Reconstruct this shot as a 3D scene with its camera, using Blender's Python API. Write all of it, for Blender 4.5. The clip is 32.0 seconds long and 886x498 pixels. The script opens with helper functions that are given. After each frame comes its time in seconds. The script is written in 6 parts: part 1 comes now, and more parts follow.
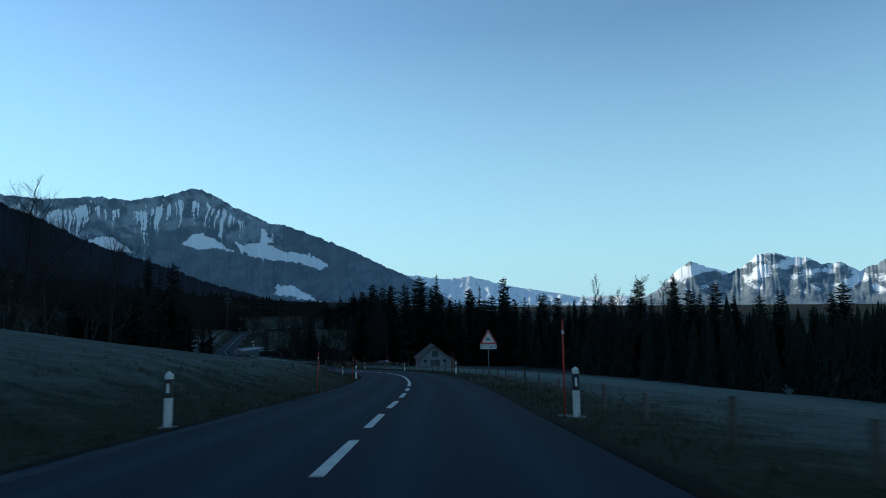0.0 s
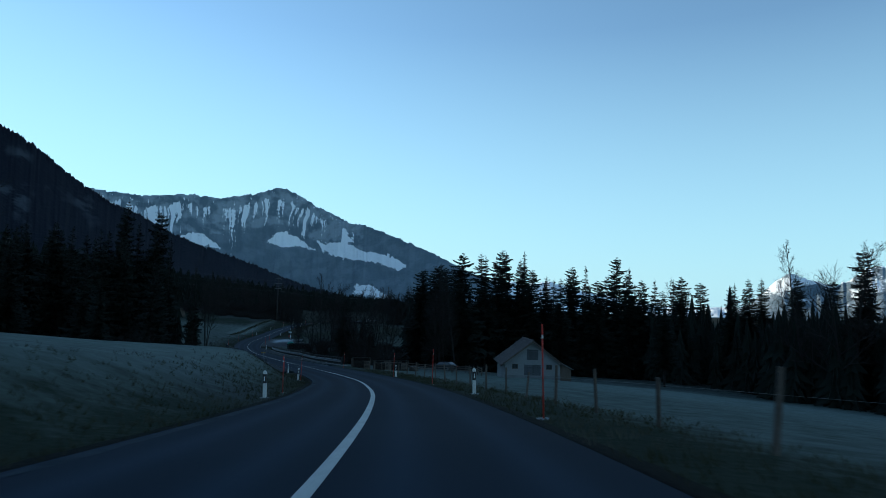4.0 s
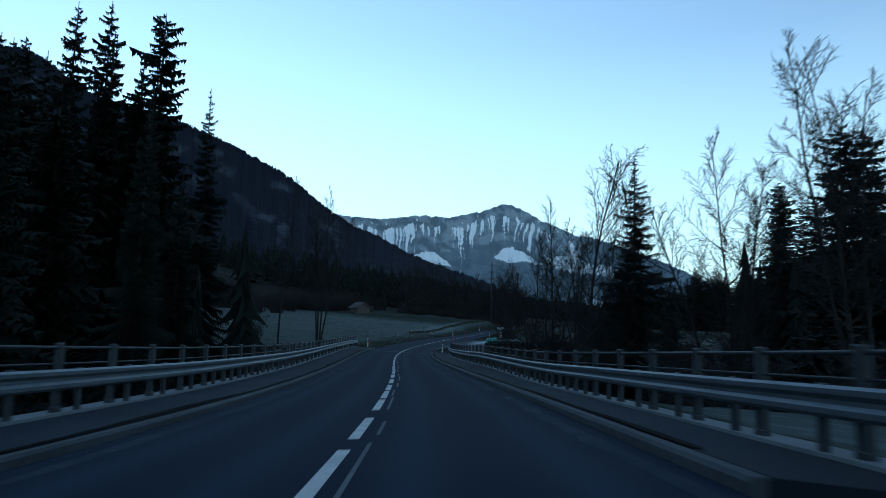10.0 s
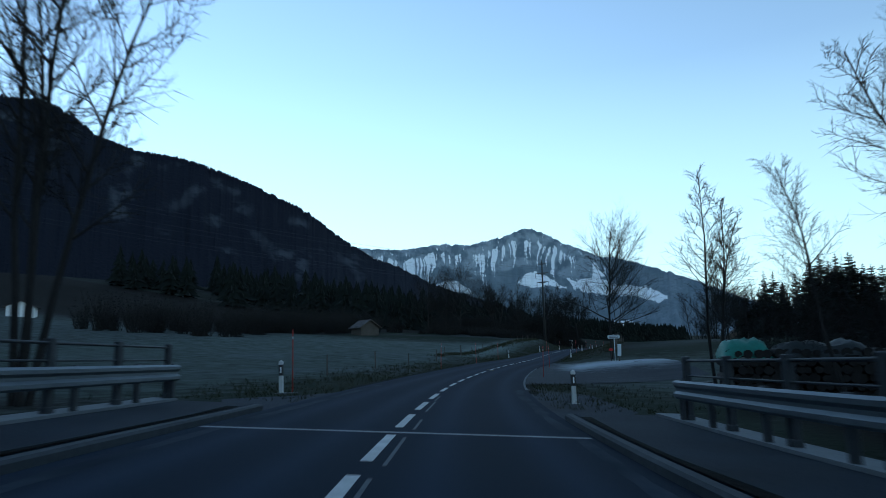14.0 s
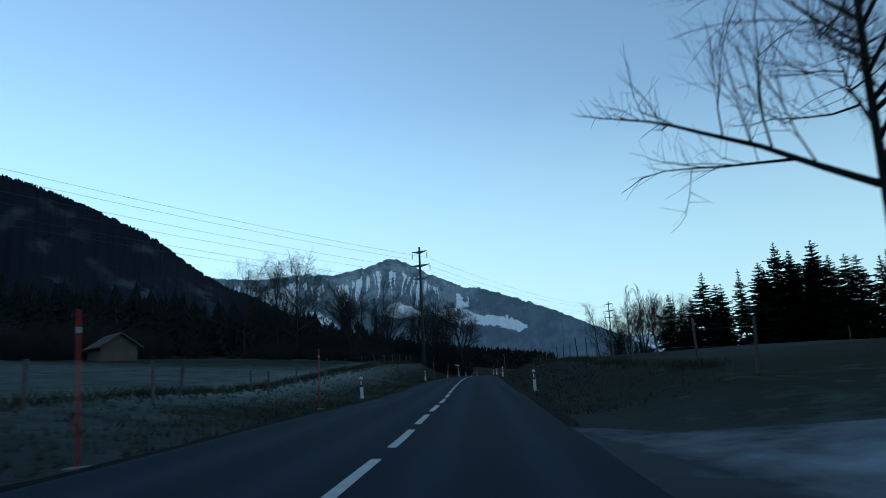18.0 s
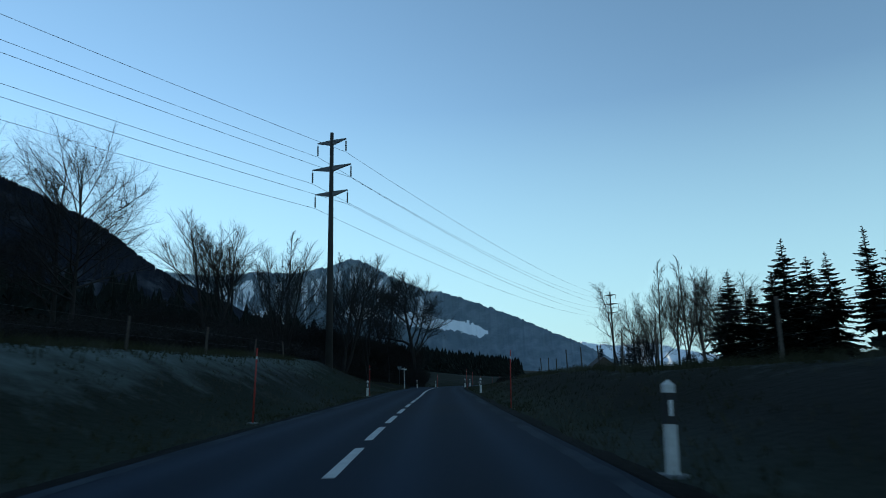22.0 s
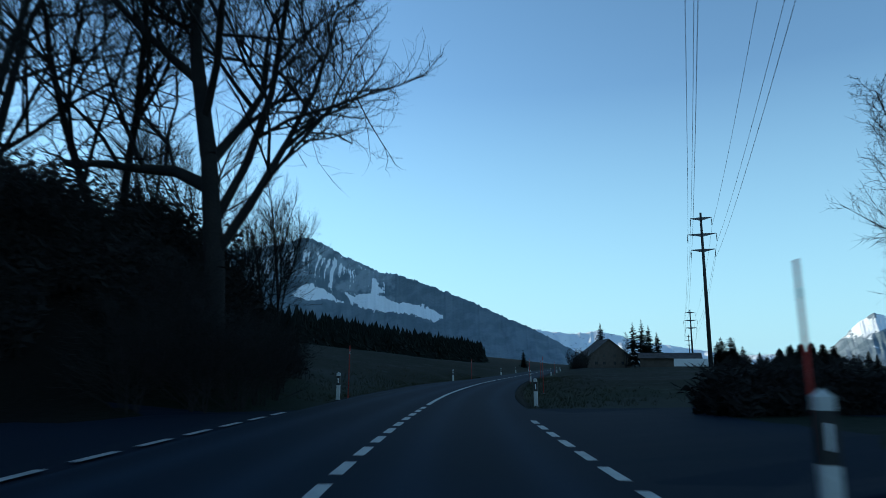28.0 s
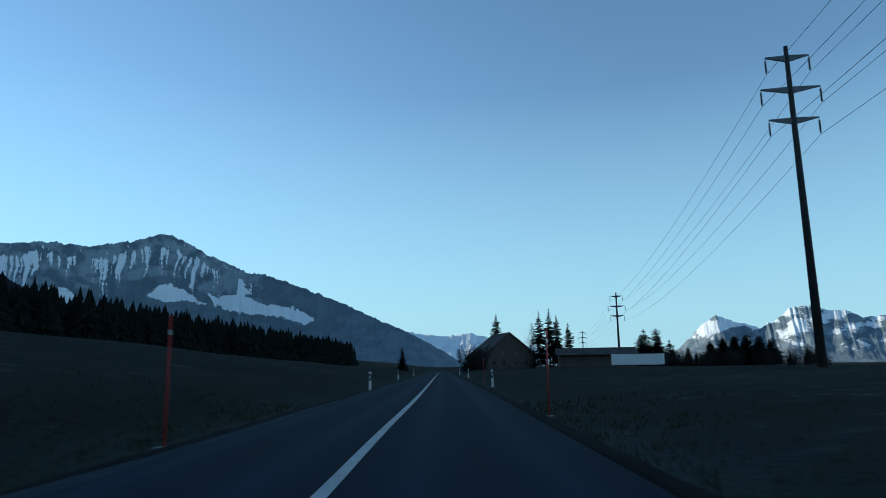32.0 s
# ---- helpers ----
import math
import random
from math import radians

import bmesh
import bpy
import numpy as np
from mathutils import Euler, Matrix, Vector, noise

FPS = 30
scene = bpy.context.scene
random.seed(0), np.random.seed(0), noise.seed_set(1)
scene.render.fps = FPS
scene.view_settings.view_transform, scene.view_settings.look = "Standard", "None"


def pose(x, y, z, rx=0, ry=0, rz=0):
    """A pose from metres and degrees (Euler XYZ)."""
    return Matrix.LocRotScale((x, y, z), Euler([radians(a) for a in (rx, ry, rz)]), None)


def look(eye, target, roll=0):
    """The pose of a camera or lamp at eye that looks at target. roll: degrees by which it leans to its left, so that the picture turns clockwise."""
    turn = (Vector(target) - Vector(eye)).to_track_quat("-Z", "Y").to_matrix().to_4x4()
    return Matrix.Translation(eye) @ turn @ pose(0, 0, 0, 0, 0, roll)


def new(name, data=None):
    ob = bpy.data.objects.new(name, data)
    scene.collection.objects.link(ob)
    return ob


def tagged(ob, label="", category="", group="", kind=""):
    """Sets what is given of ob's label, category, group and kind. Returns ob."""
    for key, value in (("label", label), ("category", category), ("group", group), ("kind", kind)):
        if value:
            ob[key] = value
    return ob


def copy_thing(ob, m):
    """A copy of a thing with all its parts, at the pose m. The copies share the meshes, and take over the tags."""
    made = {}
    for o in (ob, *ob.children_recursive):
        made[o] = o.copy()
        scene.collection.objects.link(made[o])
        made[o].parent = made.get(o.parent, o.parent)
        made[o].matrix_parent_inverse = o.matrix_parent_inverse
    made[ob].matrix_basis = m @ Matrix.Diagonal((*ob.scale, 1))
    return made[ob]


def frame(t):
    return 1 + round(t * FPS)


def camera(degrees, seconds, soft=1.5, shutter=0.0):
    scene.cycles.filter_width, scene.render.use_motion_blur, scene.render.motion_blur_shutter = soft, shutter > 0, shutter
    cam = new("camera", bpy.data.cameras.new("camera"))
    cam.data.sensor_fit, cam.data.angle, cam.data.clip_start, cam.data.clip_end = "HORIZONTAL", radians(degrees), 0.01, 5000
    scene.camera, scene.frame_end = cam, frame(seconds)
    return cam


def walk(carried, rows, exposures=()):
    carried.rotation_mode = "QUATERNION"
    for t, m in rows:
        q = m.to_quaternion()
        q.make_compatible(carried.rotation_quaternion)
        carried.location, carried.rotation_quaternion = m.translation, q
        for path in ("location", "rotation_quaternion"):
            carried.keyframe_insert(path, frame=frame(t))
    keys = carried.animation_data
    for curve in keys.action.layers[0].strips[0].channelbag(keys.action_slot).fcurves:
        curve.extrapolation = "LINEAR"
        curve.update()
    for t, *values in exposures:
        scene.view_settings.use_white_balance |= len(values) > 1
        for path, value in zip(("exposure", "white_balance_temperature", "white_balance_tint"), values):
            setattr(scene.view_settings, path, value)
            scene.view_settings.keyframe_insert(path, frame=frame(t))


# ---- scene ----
LENS = 69.0
cam = camera(LENS, 32.0, soft=0.6, shutter=0.3)
# seconds, place (x, y, z), yaw to the left, pitch up, roll
PATH = [
    (0.0, 0.00, 0.00, 0.00, -0.00, 4.89, -0.52),
    (0.5, -0.09, 7.68, -0.68, 0.53, 5.15, -0.13),
    (1.0, -0.19, 15.35, -1.37, 1.04, 5.04, 0.53),
    (1.5, -0.43, 23.01, -2.06, 1.47, 5.16, 0.66),
    (2.0, -0.72, 30.66, -2.73, 2.05, 5.25, 0.71),
    (2.5, -1.13, 38.31, -3.41, 3.03, 5.30, 1.08),
    (3.0, -1.73, 45.94, -4.08, 4.63, 5.29, 1.07),
    (3.5, -2.52, 53.55, -4.75, 6.03, 5.27, 1.22),
    (4.0, -3.47, 61.12, -5.43, 7.03, 5.23, 1.57),
    (4.5, -4.56, 68.66, -6.11, 8.09, 5.17, 2.17),
    (5.0, -5.86, 76.13, -6.80, 10.35, 5.04, 2.38),
    (5.5, -7.43, 83.54, -7.48, 12.46, 5.26, 2.14),
    (6.0, -9.23, 90.90, -8.18, 14.36, 5.15, 1.87),
    (6.5, -11.27, 98.21, -8.88, 16.23, 5.12, 1.88),
    (7.0, -13.55, 105.47, -9.57, 18.14, 5.11, 1.75),
    (7.5, -16.03, 112.71, -10.22, 19.68, 5.36, 1.89),
    (8.0, -18.73, 119.95, -10.84, 20.95, 5.68, 1.41),
    (8.5, -21.58, 127.17, -11.42, 22.37, 5.81, 1.55),
    (9.0, -24.64, 134.29, -11.97, 23.93, 5.95, 1.58),
    (9.5, -27.84, 141.34, -12.49, 25.55, 5.98, 1.78),
    (10.0, -31.27, 148.25, -12.96, 27.04, 6.15, 1.51),
    (10.5, -34.83, 155.00, -13.40, 28.37, 6.58, 1.36),
    (11.0, -38.48, 161.64, -13.80, 29.29, 6.97, 1.08),
    (11.5, -42.22, 168.16, -14.15, 30.14, 7.36, 0.52),
    (12.0, -46.02, 174.59, -14.46, 30.72, 7.88, -0.02),
    (12.5, -49.85, 180.97, -14.74, 30.95, 8.24, -0.40),
    (13.0, -53.70, 187.35, -14.98, 31.03, 8.44, -0.71),
    (13.5, -57.53, 193.75, -15.20, 30.40, 8.76, -0.90),
    (14.0, -61.22, 200.21, -15.39, 28.90, 8.81, -1.19),
    (14.5, -64.72, 206.76, -15.55, 27.50, 9.13, -1.45),
    (15.0, -68.07, 213.34, -15.69, 25.97, 9.39, -1.27),
    (15.5, -71.22, 219.98, -15.81, 24.29, 9.62, -1.29),
    (16.0, -74.16, 226.69, -15.90, 22.55, 9.85, -1.52),
    (16.5, -76.89, 233.46, -15.97, 20.90, 10.08, -1.99),
    (17.0, -79.40, 240.30, -16.01, 19.58, 10.37, -2.23),
    (17.5, -81.76, 247.19, -16.02, 18.23, 10.72, -2.64),
    (18.0, -83.95, 254.17, -16.00, 16.65, 11.20, -2.93),
    (18.5, -85.99, 261.23, -15.97, 15.33, 11.24, -2.19),
    (19.0, -87.94, 268.34, -15.92, 14.51, 11.43, -0.96),
    (19.5, -89.83, 275.51, -15.85, 14.04, 11.43, -0.70),
    (20.0, -91.73, 282.69, -15.74, 13.62, 11.50, -0.66),
    (20.5, -93.48, 289.91, -15.61, 13.23, 11.27, -0.89),
    (21.0, -95.17, 297.19, -15.48, 13.19, 11.32, -0.71),
    (21.5, -96.87, 304.52, -15.35, 13.30, 11.78, -0.78),
    (22.0, -98.65, 311.89, -15.24, 13.33, 11.48, -1.29),
    (22.5, -100.49, 319.26, -15.15, 13.66, 11.55, -0.31),
    (23.0, -102.37, 326.58, -15.11, 14.20, 11.16, 0.09),
    (23.5, -104.26, 333.85, -15.10, 14.30, 10.97, -0.11),
    (24.0, -106.10, 341.09, -15.10, 14.24, 11.00, -0.32),
    (24.5, -107.93, 348.29, -15.12, 13.97, 11.00, -0.50),
    (25.0, -109.66, 355.38, -15.09, 13.40, 10.92, -0.26),
    (25.5, -111.29, 362.39, -15.05, 12.86, 10.79, -0.07),
    (26.0, -112.86, 369.34, -15.01, 12.49, 10.62, 0.11),
    (26.5, -114.37, 376.26, -14.99, 12.17, 10.40, 0.31),
    (27.0, -115.82, 383.17, -14.98, 11.58, 10.12, -0.15),
    (27.5, -117.17, 390.11, -15.01, 10.45, 10.16, -0.06),
    (28.0, -118.36, 397.10, -15.07, 9.44, 10.12, 0.14),
    (28.5, -119.48, 404.14, -15.15, 8.42, 10.16, 0.30),
    (29.0, -120.51, 411.25, -15.25, 7.35, 9.95, -0.06),
    (29.5, -121.46, 418.43, -15.34, 5.94, 9.99, -0.22),
    (30.0, -122.08, 425.74, -15.39, 4.38, 10.21, -0.42),
    (30.5, -122.54, 433.14, -15.42, 2.74, 10.39, -0.67),
    (31.0, -122.78, 440.60, -15.44, 0.92, 10.32, -0.83),
    (31.5, -122.81, 448.10, -15.45, -0.73, 10.40, -1.08),
    (32.0, -122.66, 455.61, -15.46, -1.87, 10.36, -0.75),
]


def row_pose(x, y, z, yaw, pitch, roll):
    a, p = radians(yaw), radians(pitch)
    ahead = Vector((-math.sin(a) * math.cos(p), math.cos(a) * math.cos(p), math.sin(p)))
    return look((x, y, z), Vector((x, y, z)) + ahead * 10, roll)


# seconds, stops, white balance: the clip's camera brightens and warms as it faces the pale sky over the bridge
EXPOSURE = [(0, 0.95, 6000, -4), (2, 0.95, 6000, -4), (5, 1.25, 6300, -3), (9, 1.55, 6600, -1), (13, 1.62, 6800, 2), (17, 1.3, 6700, 1), (20, 1.06, 6600, -3), (24, 1.06, 6500, -3), (27, 1.02, 6050, -3), (28, 1.08, 5900, -4), (29, 1.25, 6100, -2), (30, 1.2, 6000, -3), (32, 0.88, 5900, -4)]
walk(cam, [(r[0], row_pose(*r[1:])) for r in PATH], EXPOSURE)

# ---- light: the sun stands behind the ridge to the left, the valley lies in its shade ----
SUN_AZ, SUN_EL = 64.0, 15.0          # degrees to the left of +y, and above the horizon
world = bpy.data.worlds.new("world")
scene.world = world
world.use_nodes = True
wn = world.node_tree.nodes
sky = wn.new("ShaderNodeTexSky")
sky.sky_type = "NISHITA"
sky.sun_disc = False
sky.sun_elevation = radians(SUN_EL)
sky.sun_rotation = radians(-SUN_AZ)
sky.altitude = 800
sky.air_density, sky.dust_density, sky.ozone_density = 1.0, 0.0, 2.0
wn["Background"].inputs["Strength"].default_value = 0.10
haze, up, sep, low = wn.new("ShaderNodeMix"), wn.new("ShaderNodeTexCoord"), wn.new("ShaderNodeSeparateXYZ"), wn.new("ShaderNodeMapRange")
haze.data_type = "RGBA"
haze.inputs[7].default_value = (2.1, 3.4, 4.3, 1)
low.inputs["From Min"].default_value, low.inputs["From Max"].default_value = 0.02, 0.4
low.inputs["To Min"].default_value, low.inputs["To Max"].default_value = 0.88, 0.0
world.node_tree.links.new(up.outputs["Generated"], sep.inputs[0])
world.node_tree.links.new(sep.outputs["Z"], low.inputs["Value"])
world.node_tree.links.new(low.outputs[0], haze.inputs[0])
world.node_tree.links.new(sky.outputs["Color"], haze.inputs[6])
world.node_tree.links.new(haze.outputs[2], wn["Background"].inputs["Color"])
sun = new("sun", bpy.data.lights.new("sun", "SUN"))
sun.data.energy, sun.data.angle, sun.data.color = 2.5, radians(0.5), (1.0, 0.86, 0.7)
sa, se = radians(SUN_AZ), radians(SUN_EL)
sun.matrix_world = look((-math.sin(sa) * math.cos(se) * 3000, math.cos(sa) * math.cos(se) * 3000, math.sin(se) * 3000), (0, 0, 0))

# ---- the road's line: places of its centre, metres ----
ROAD = [
    (0.4, -60.0, 4.25), (-0.3, -30.0, 1.58), (-1.0, -0.0, -1.10), (-1.8, 30.6, -3.83),
    (-4.5, 61.0, -6.53), (-10.2, 90.6, -9.28), (-19.7, 119.6, -11.94), (-32.2, 147.8, -14.06),
    (-46.9, 174.1, -15.56), (-62.1, 199.7, -16.49), (-75.1, 226.3, -17.00), (-85.0, 253.9, -17.10),
    (-92.7, 282.4, -16.84), (-99.7, 311.6, -16.34), (-107.1, 340.8, -16.20), (-113.9, 369.1, -16.11),
    (-119.4, 396.9, -16.17), (-123.1, 425.7, -16.49), (-123.7, 455.6, -16.56), (-122.8, 485.6, -16.62),
    (-121.3, 535.6, -16.72), (-119.2, 605.6, -16.86), (-116.8, 685.5, -17.02),
]


def spline(points, step=1.0):
    """A smooth line through the given places, sampled evenly."""
    p = np.array(points, float)
    p = np.vstack([2 * p[0] - p[1], p, 2 * p[-1] - p[-2]])
    out = []
    for i in range(1, len(p) - 2):
        n = max(4, int(np.linalg.norm(p[i + 1] - p[i]) / step))
        t = np.linspace(0, 1, n, endpoint=False)[:, None]
        a, b, c, d = p[i - 1], p[i], p[i + 1], p[i + 2]
        out.append(0.5 * (2 * b + (c - a) * t + (2 * a - 5 * b + 4 * c - d) * t**2 + (3 * b - a - 3 * c + d) * t**3))
    return np.vstack(out + [p[-2][None]])


LINE = spline(ROAD)
STEP = np.r_[0, np.cumsum(np.linalg.norm(np.diff(LINE[:, :2], axis=0), axis=1))]
ARC = STEP - np.interp(0.0, LINE[:, 1], STEP)      # metres along the road, 0 at the start
DIR = np.gradient(LINE[:, :2], axis=0)
DIR /= np.linalg.norm(DIR, axis=1)[:, None]
# slight wander of the painted centre against the smooth line, metres to the right
WANDER_S = [0, 15, 22, 37, 60, 80, 97, 113, 129, 138, 160, 176, 190, 206, 220, 245, 265, 276, 283, 298, 311, 325, 345, 362, 371, 404, 426, 440, 470, 485, 520]
WANDER = [-0.16, -0.1, 0.03, 0.22, 0.1, -0.06, -0.05, 0.26, 0.27, 0.1, 0.03, 0.09, -0.01, 0.12, -0.06, -0.18, -0.27, -0.2, 0.1, 0.2, 0.04, -0.15, -0.13, 0.03, 0.13, -0.02, -0.14, 0.0, -0.1, 0.05, 0.05]
LINE[:, :2] += np.interp(ARC, WANDER_S, WANDER)[:, None] * np.c_[DIR[:, 1], -DIR[:, 0]]
HALF = 3.15                                          # half the road's width where it is regular
LEFT_W = ([-60, 290, 310, 420, 445, 465, 485, 700], [3.28, 3.28, 2.95, 2.95, 3.3, 3.3, 2.8, 2.8])
RIGHT_W = ([-60, 440, 465, 700], [3.28, 3.28, 3.1, 3.0])
# crossfall of the road in its bends: rise to the right per metre
BANK_S = [-60, 20, 50, 75, 100, 115, 130, 150, 170, 190, 205, 220, 260, 285, 297, 310, 425, 445, 462, 485]
BANK = [0, 0, 0.015, 0.025, 0.03, 0.04, 0.05, 0.05, 0.04, 0.01, -0.02, -0.045, -0.055, -0.05, -0.02, 0, 0, -0.03, -0.03, 0]


def road_edge(s, side):
    """How far the asphalt reaches to the left (-1) or the right (1) of the centre."""
    return side * float(np.interp(s, *(LEFT_W if side < 0 else RIGHT_W)))


def smooth(a, b, x):
    t = np.clip((np.asarray(x, float) - a) / (b - a), 0, 1)
    return t * t * (3 - 2 * t)


def on_road(s, u=0.0, dz=0.0):
    """The place s metres along the road and u metres to the right of its centre."""
    x, y, z = (np.interp(s, ARC, LINE[:, i]) for i in range(3))
    dx, dy = np.interp(s, ARC, DIR[:, 0]), np.interp(s, ARC, DIR[:, 1])
    n = math.hypot(dx, dy)
    tilt = float(np.interp(s, BANK_S, BANK)) * max(-6.0, min(6.0, u))
    if u > 3.4:                                           # the right-hand footway dips at the start of the bridge
        tilt -= 0.15 * (min(u, 5.5) - 3.4) * float(smooth(140, 156, s) * smooth(194, 172, s))
    return Vector((float(x + u * dy / n), float(y - u * dx / n), float(z + tilt + dz)))


def heading(s):
    """Degrees to the left of +y in which the road runs."""
    return math.degrees(math.atan2(-float(np.interp(s, ARC, DIR[:, 0])), float(np.interp(s, ARC, DIR[:, 1]))))


# heights over the road's edge, along the road: at 6, 22, 80 and 260 m from the edge
SIDE_S = [-60, 0, 40, 70, 100, 120, 135, 141, 150, 230, 262, 300, 345, 385, 415, 442, 480, 560, 680]
LEFT = {6: [1.2, 1.3, 1.5, 1.55, 1.8, 2.5, 2.7, 1.0, 0.1, 0.0, 0.2, 0.6, 2.2, 2.9, 0.7, 1.0, 1.2, 1.0, 0.4],
        22: [4.2, 4.2, 3.7, 3.0, 2.9, 3.5, 3.6, 2.0, 0.8, 0.6, 0.9, 1.8, 3.0, 4.2, 5.0, 4.6, 3.6, 3.4, 1.0],
        80: [7, 7, 6, 5, 4, 4, 4, 3, 3, 4.2, 5.5, 6.5, 6.5, 7, 9, 9, 10, 9, 4],
        260: [22, 24, 26, 27, 28, 30, 30, 30, 30, 26, 26, 28, 30, 34, 40, 42, 44, 36, 26]}
RIGHT = {6: [-0.35, -0.45, -0.45, -0.45, -0.5, -0.5, -0.5, -0.6, -0.75, 0.0, 0.1, 1.0, 1.3, 1.25, 0.6, 0.3, 0.3, 0.3, 0.3],
         22: [-2.1, -2.2, -2.3, -2.2, -1.7, -1.0, -0.8, -1.2, -1.5, -0.4, 0.6, 1.4, 1.6, 1.4, 0.9, 0.6, 0.7, 0.8, 0.8],
         80: [-7.4, -7.5, -7.6, -7.7, -7.6, -7.2, -6.8, -6.6, -6.2, -0.8, 0.5, 1.2, 1.2, 1.0, 0.7, 0.6, 0.6, 0.7, 0.7],
         260: [-15, -15, -15, -15, -13, -10, -8, -6, -5, -3, -2, -2, -2, -2, -2, -2, -2, -2, -2]}
BRIDGE = (158.0, 226.0)


def ground_z(x, y):
    """The ground's height at places x, y (arrays)."""
    x, y = np.atleast_1d(np.asarray(x, float)), np.atleast_1d(np.asarray(y, float))
    out = np.empty(len(x))
    coarse = slice(None, None, 3)
    lx, ly = LINE[coarse, 0], LINE[coarse, 1]
    for a in range(0, len(x), 4000):
        px, py = x[a:a + 4000], y[a:a + 4000]
        dd = (px[:, None] - lx) ** 2 + (py[:, None] - ly) ** 2
        i = dd.argmin(1) * 3
        vx, vy = px - LINE[i, 0], py - LINE[i, 1]
        along = np.clip(vx * DIR[i, 0] + vy * DIR[i, 1], -2, 2)
        s = ARC[i] + along
        u = vx * DIR[i, 1] - vy * DIR[i, 0]
        far = np.sqrt(dd.min(1))
        d = np.where((np.abs(u) > far * 0.5) | (i < 3) | (i > len(LINE) - 8), np.abs(u), far)
        base = np.interp(s, ARC, LINE[:, 2])
        base = base + np.interp(s, BANK_S, BANK) * np.clip(u, -6, 6) * smooth(30, 7, d)
        calm = np.interp(py, LINE[:, 1], LINE[:, 2])
        base = base + (calm - base) * smooth(60, 180, d)
        e = np.maximum(d - HALF - 0.9, 0)
        z = np.zeros(len(px))
        for side, table in ((-1, LEFT), (1, RIGHT)):
            c = {k: np.interp(s, SIDE_S, v) for k, v in table.items()}
            h = np.where(e < 6, c[6] * smooth(0, 6, e), np.where(e < 22, c[6] + (c[22] - c[6]) * (e - 6) / 16, np.where(
                e < 80, c[22] + (c[80] - c[22]) * (e - 22) / 58, c[80] + (c[260] - c[80]) * np.clip((e - 80) / 180, 0, 1))))
            z = np.where(np.sign(u) == side, h, z)
        z = z * (1 - 0.92 * smooth(417, 422, s) * smooth(441, 435, s) * smooth(13, 8, d) * (u < 0))     # mouth of the side road
        z = z + 4.0 * smooth(1.2, 5.5, e) * smooth(432, 438, s) * smooth(450, 442, s) * smooth(50, 20, d) * (u < 0)      # steep bank under the oak
        z = z + 0.42 * smooth(-3.9, -4.7, u) * smooth(411, 414, s) * smooth(419.5, 417.5, s) * smooth(14, 8, d)      # raised verge under the signs
        late = 13 * smooth(5, 7, u)
        ravine = smooth(BRIDGE[0] + 1 + late, BRIDGE[0] + 17 + late, s) * smooth(BRIDGE[1] - 1, BRIDGE[1] - 17, s)
        z = z - 6.5 * ravine * smooth(420, 120, d)
        rough = np.array([noise.noise((qx * 0.05, qy * 0.05, 0)) * 0.5 + noise.noise((qx * 0.35, qy * 0.35, 3)) * 0.09 for qx, qy in zip(px, py)])
        z = z + rough * smooth(0.5, 9, e) - 0.04 - 0.05 * smooth(1.5, 0, e)
        out[a:a + 4000] = base + z
    return out


def ground(x, y):
    return float(ground_z([x], [y])[0])


# ---- materials ----
def mix(a, b, k):
    return tuple(a[i] + (b[i] - a[i]) * k for i in range(3))


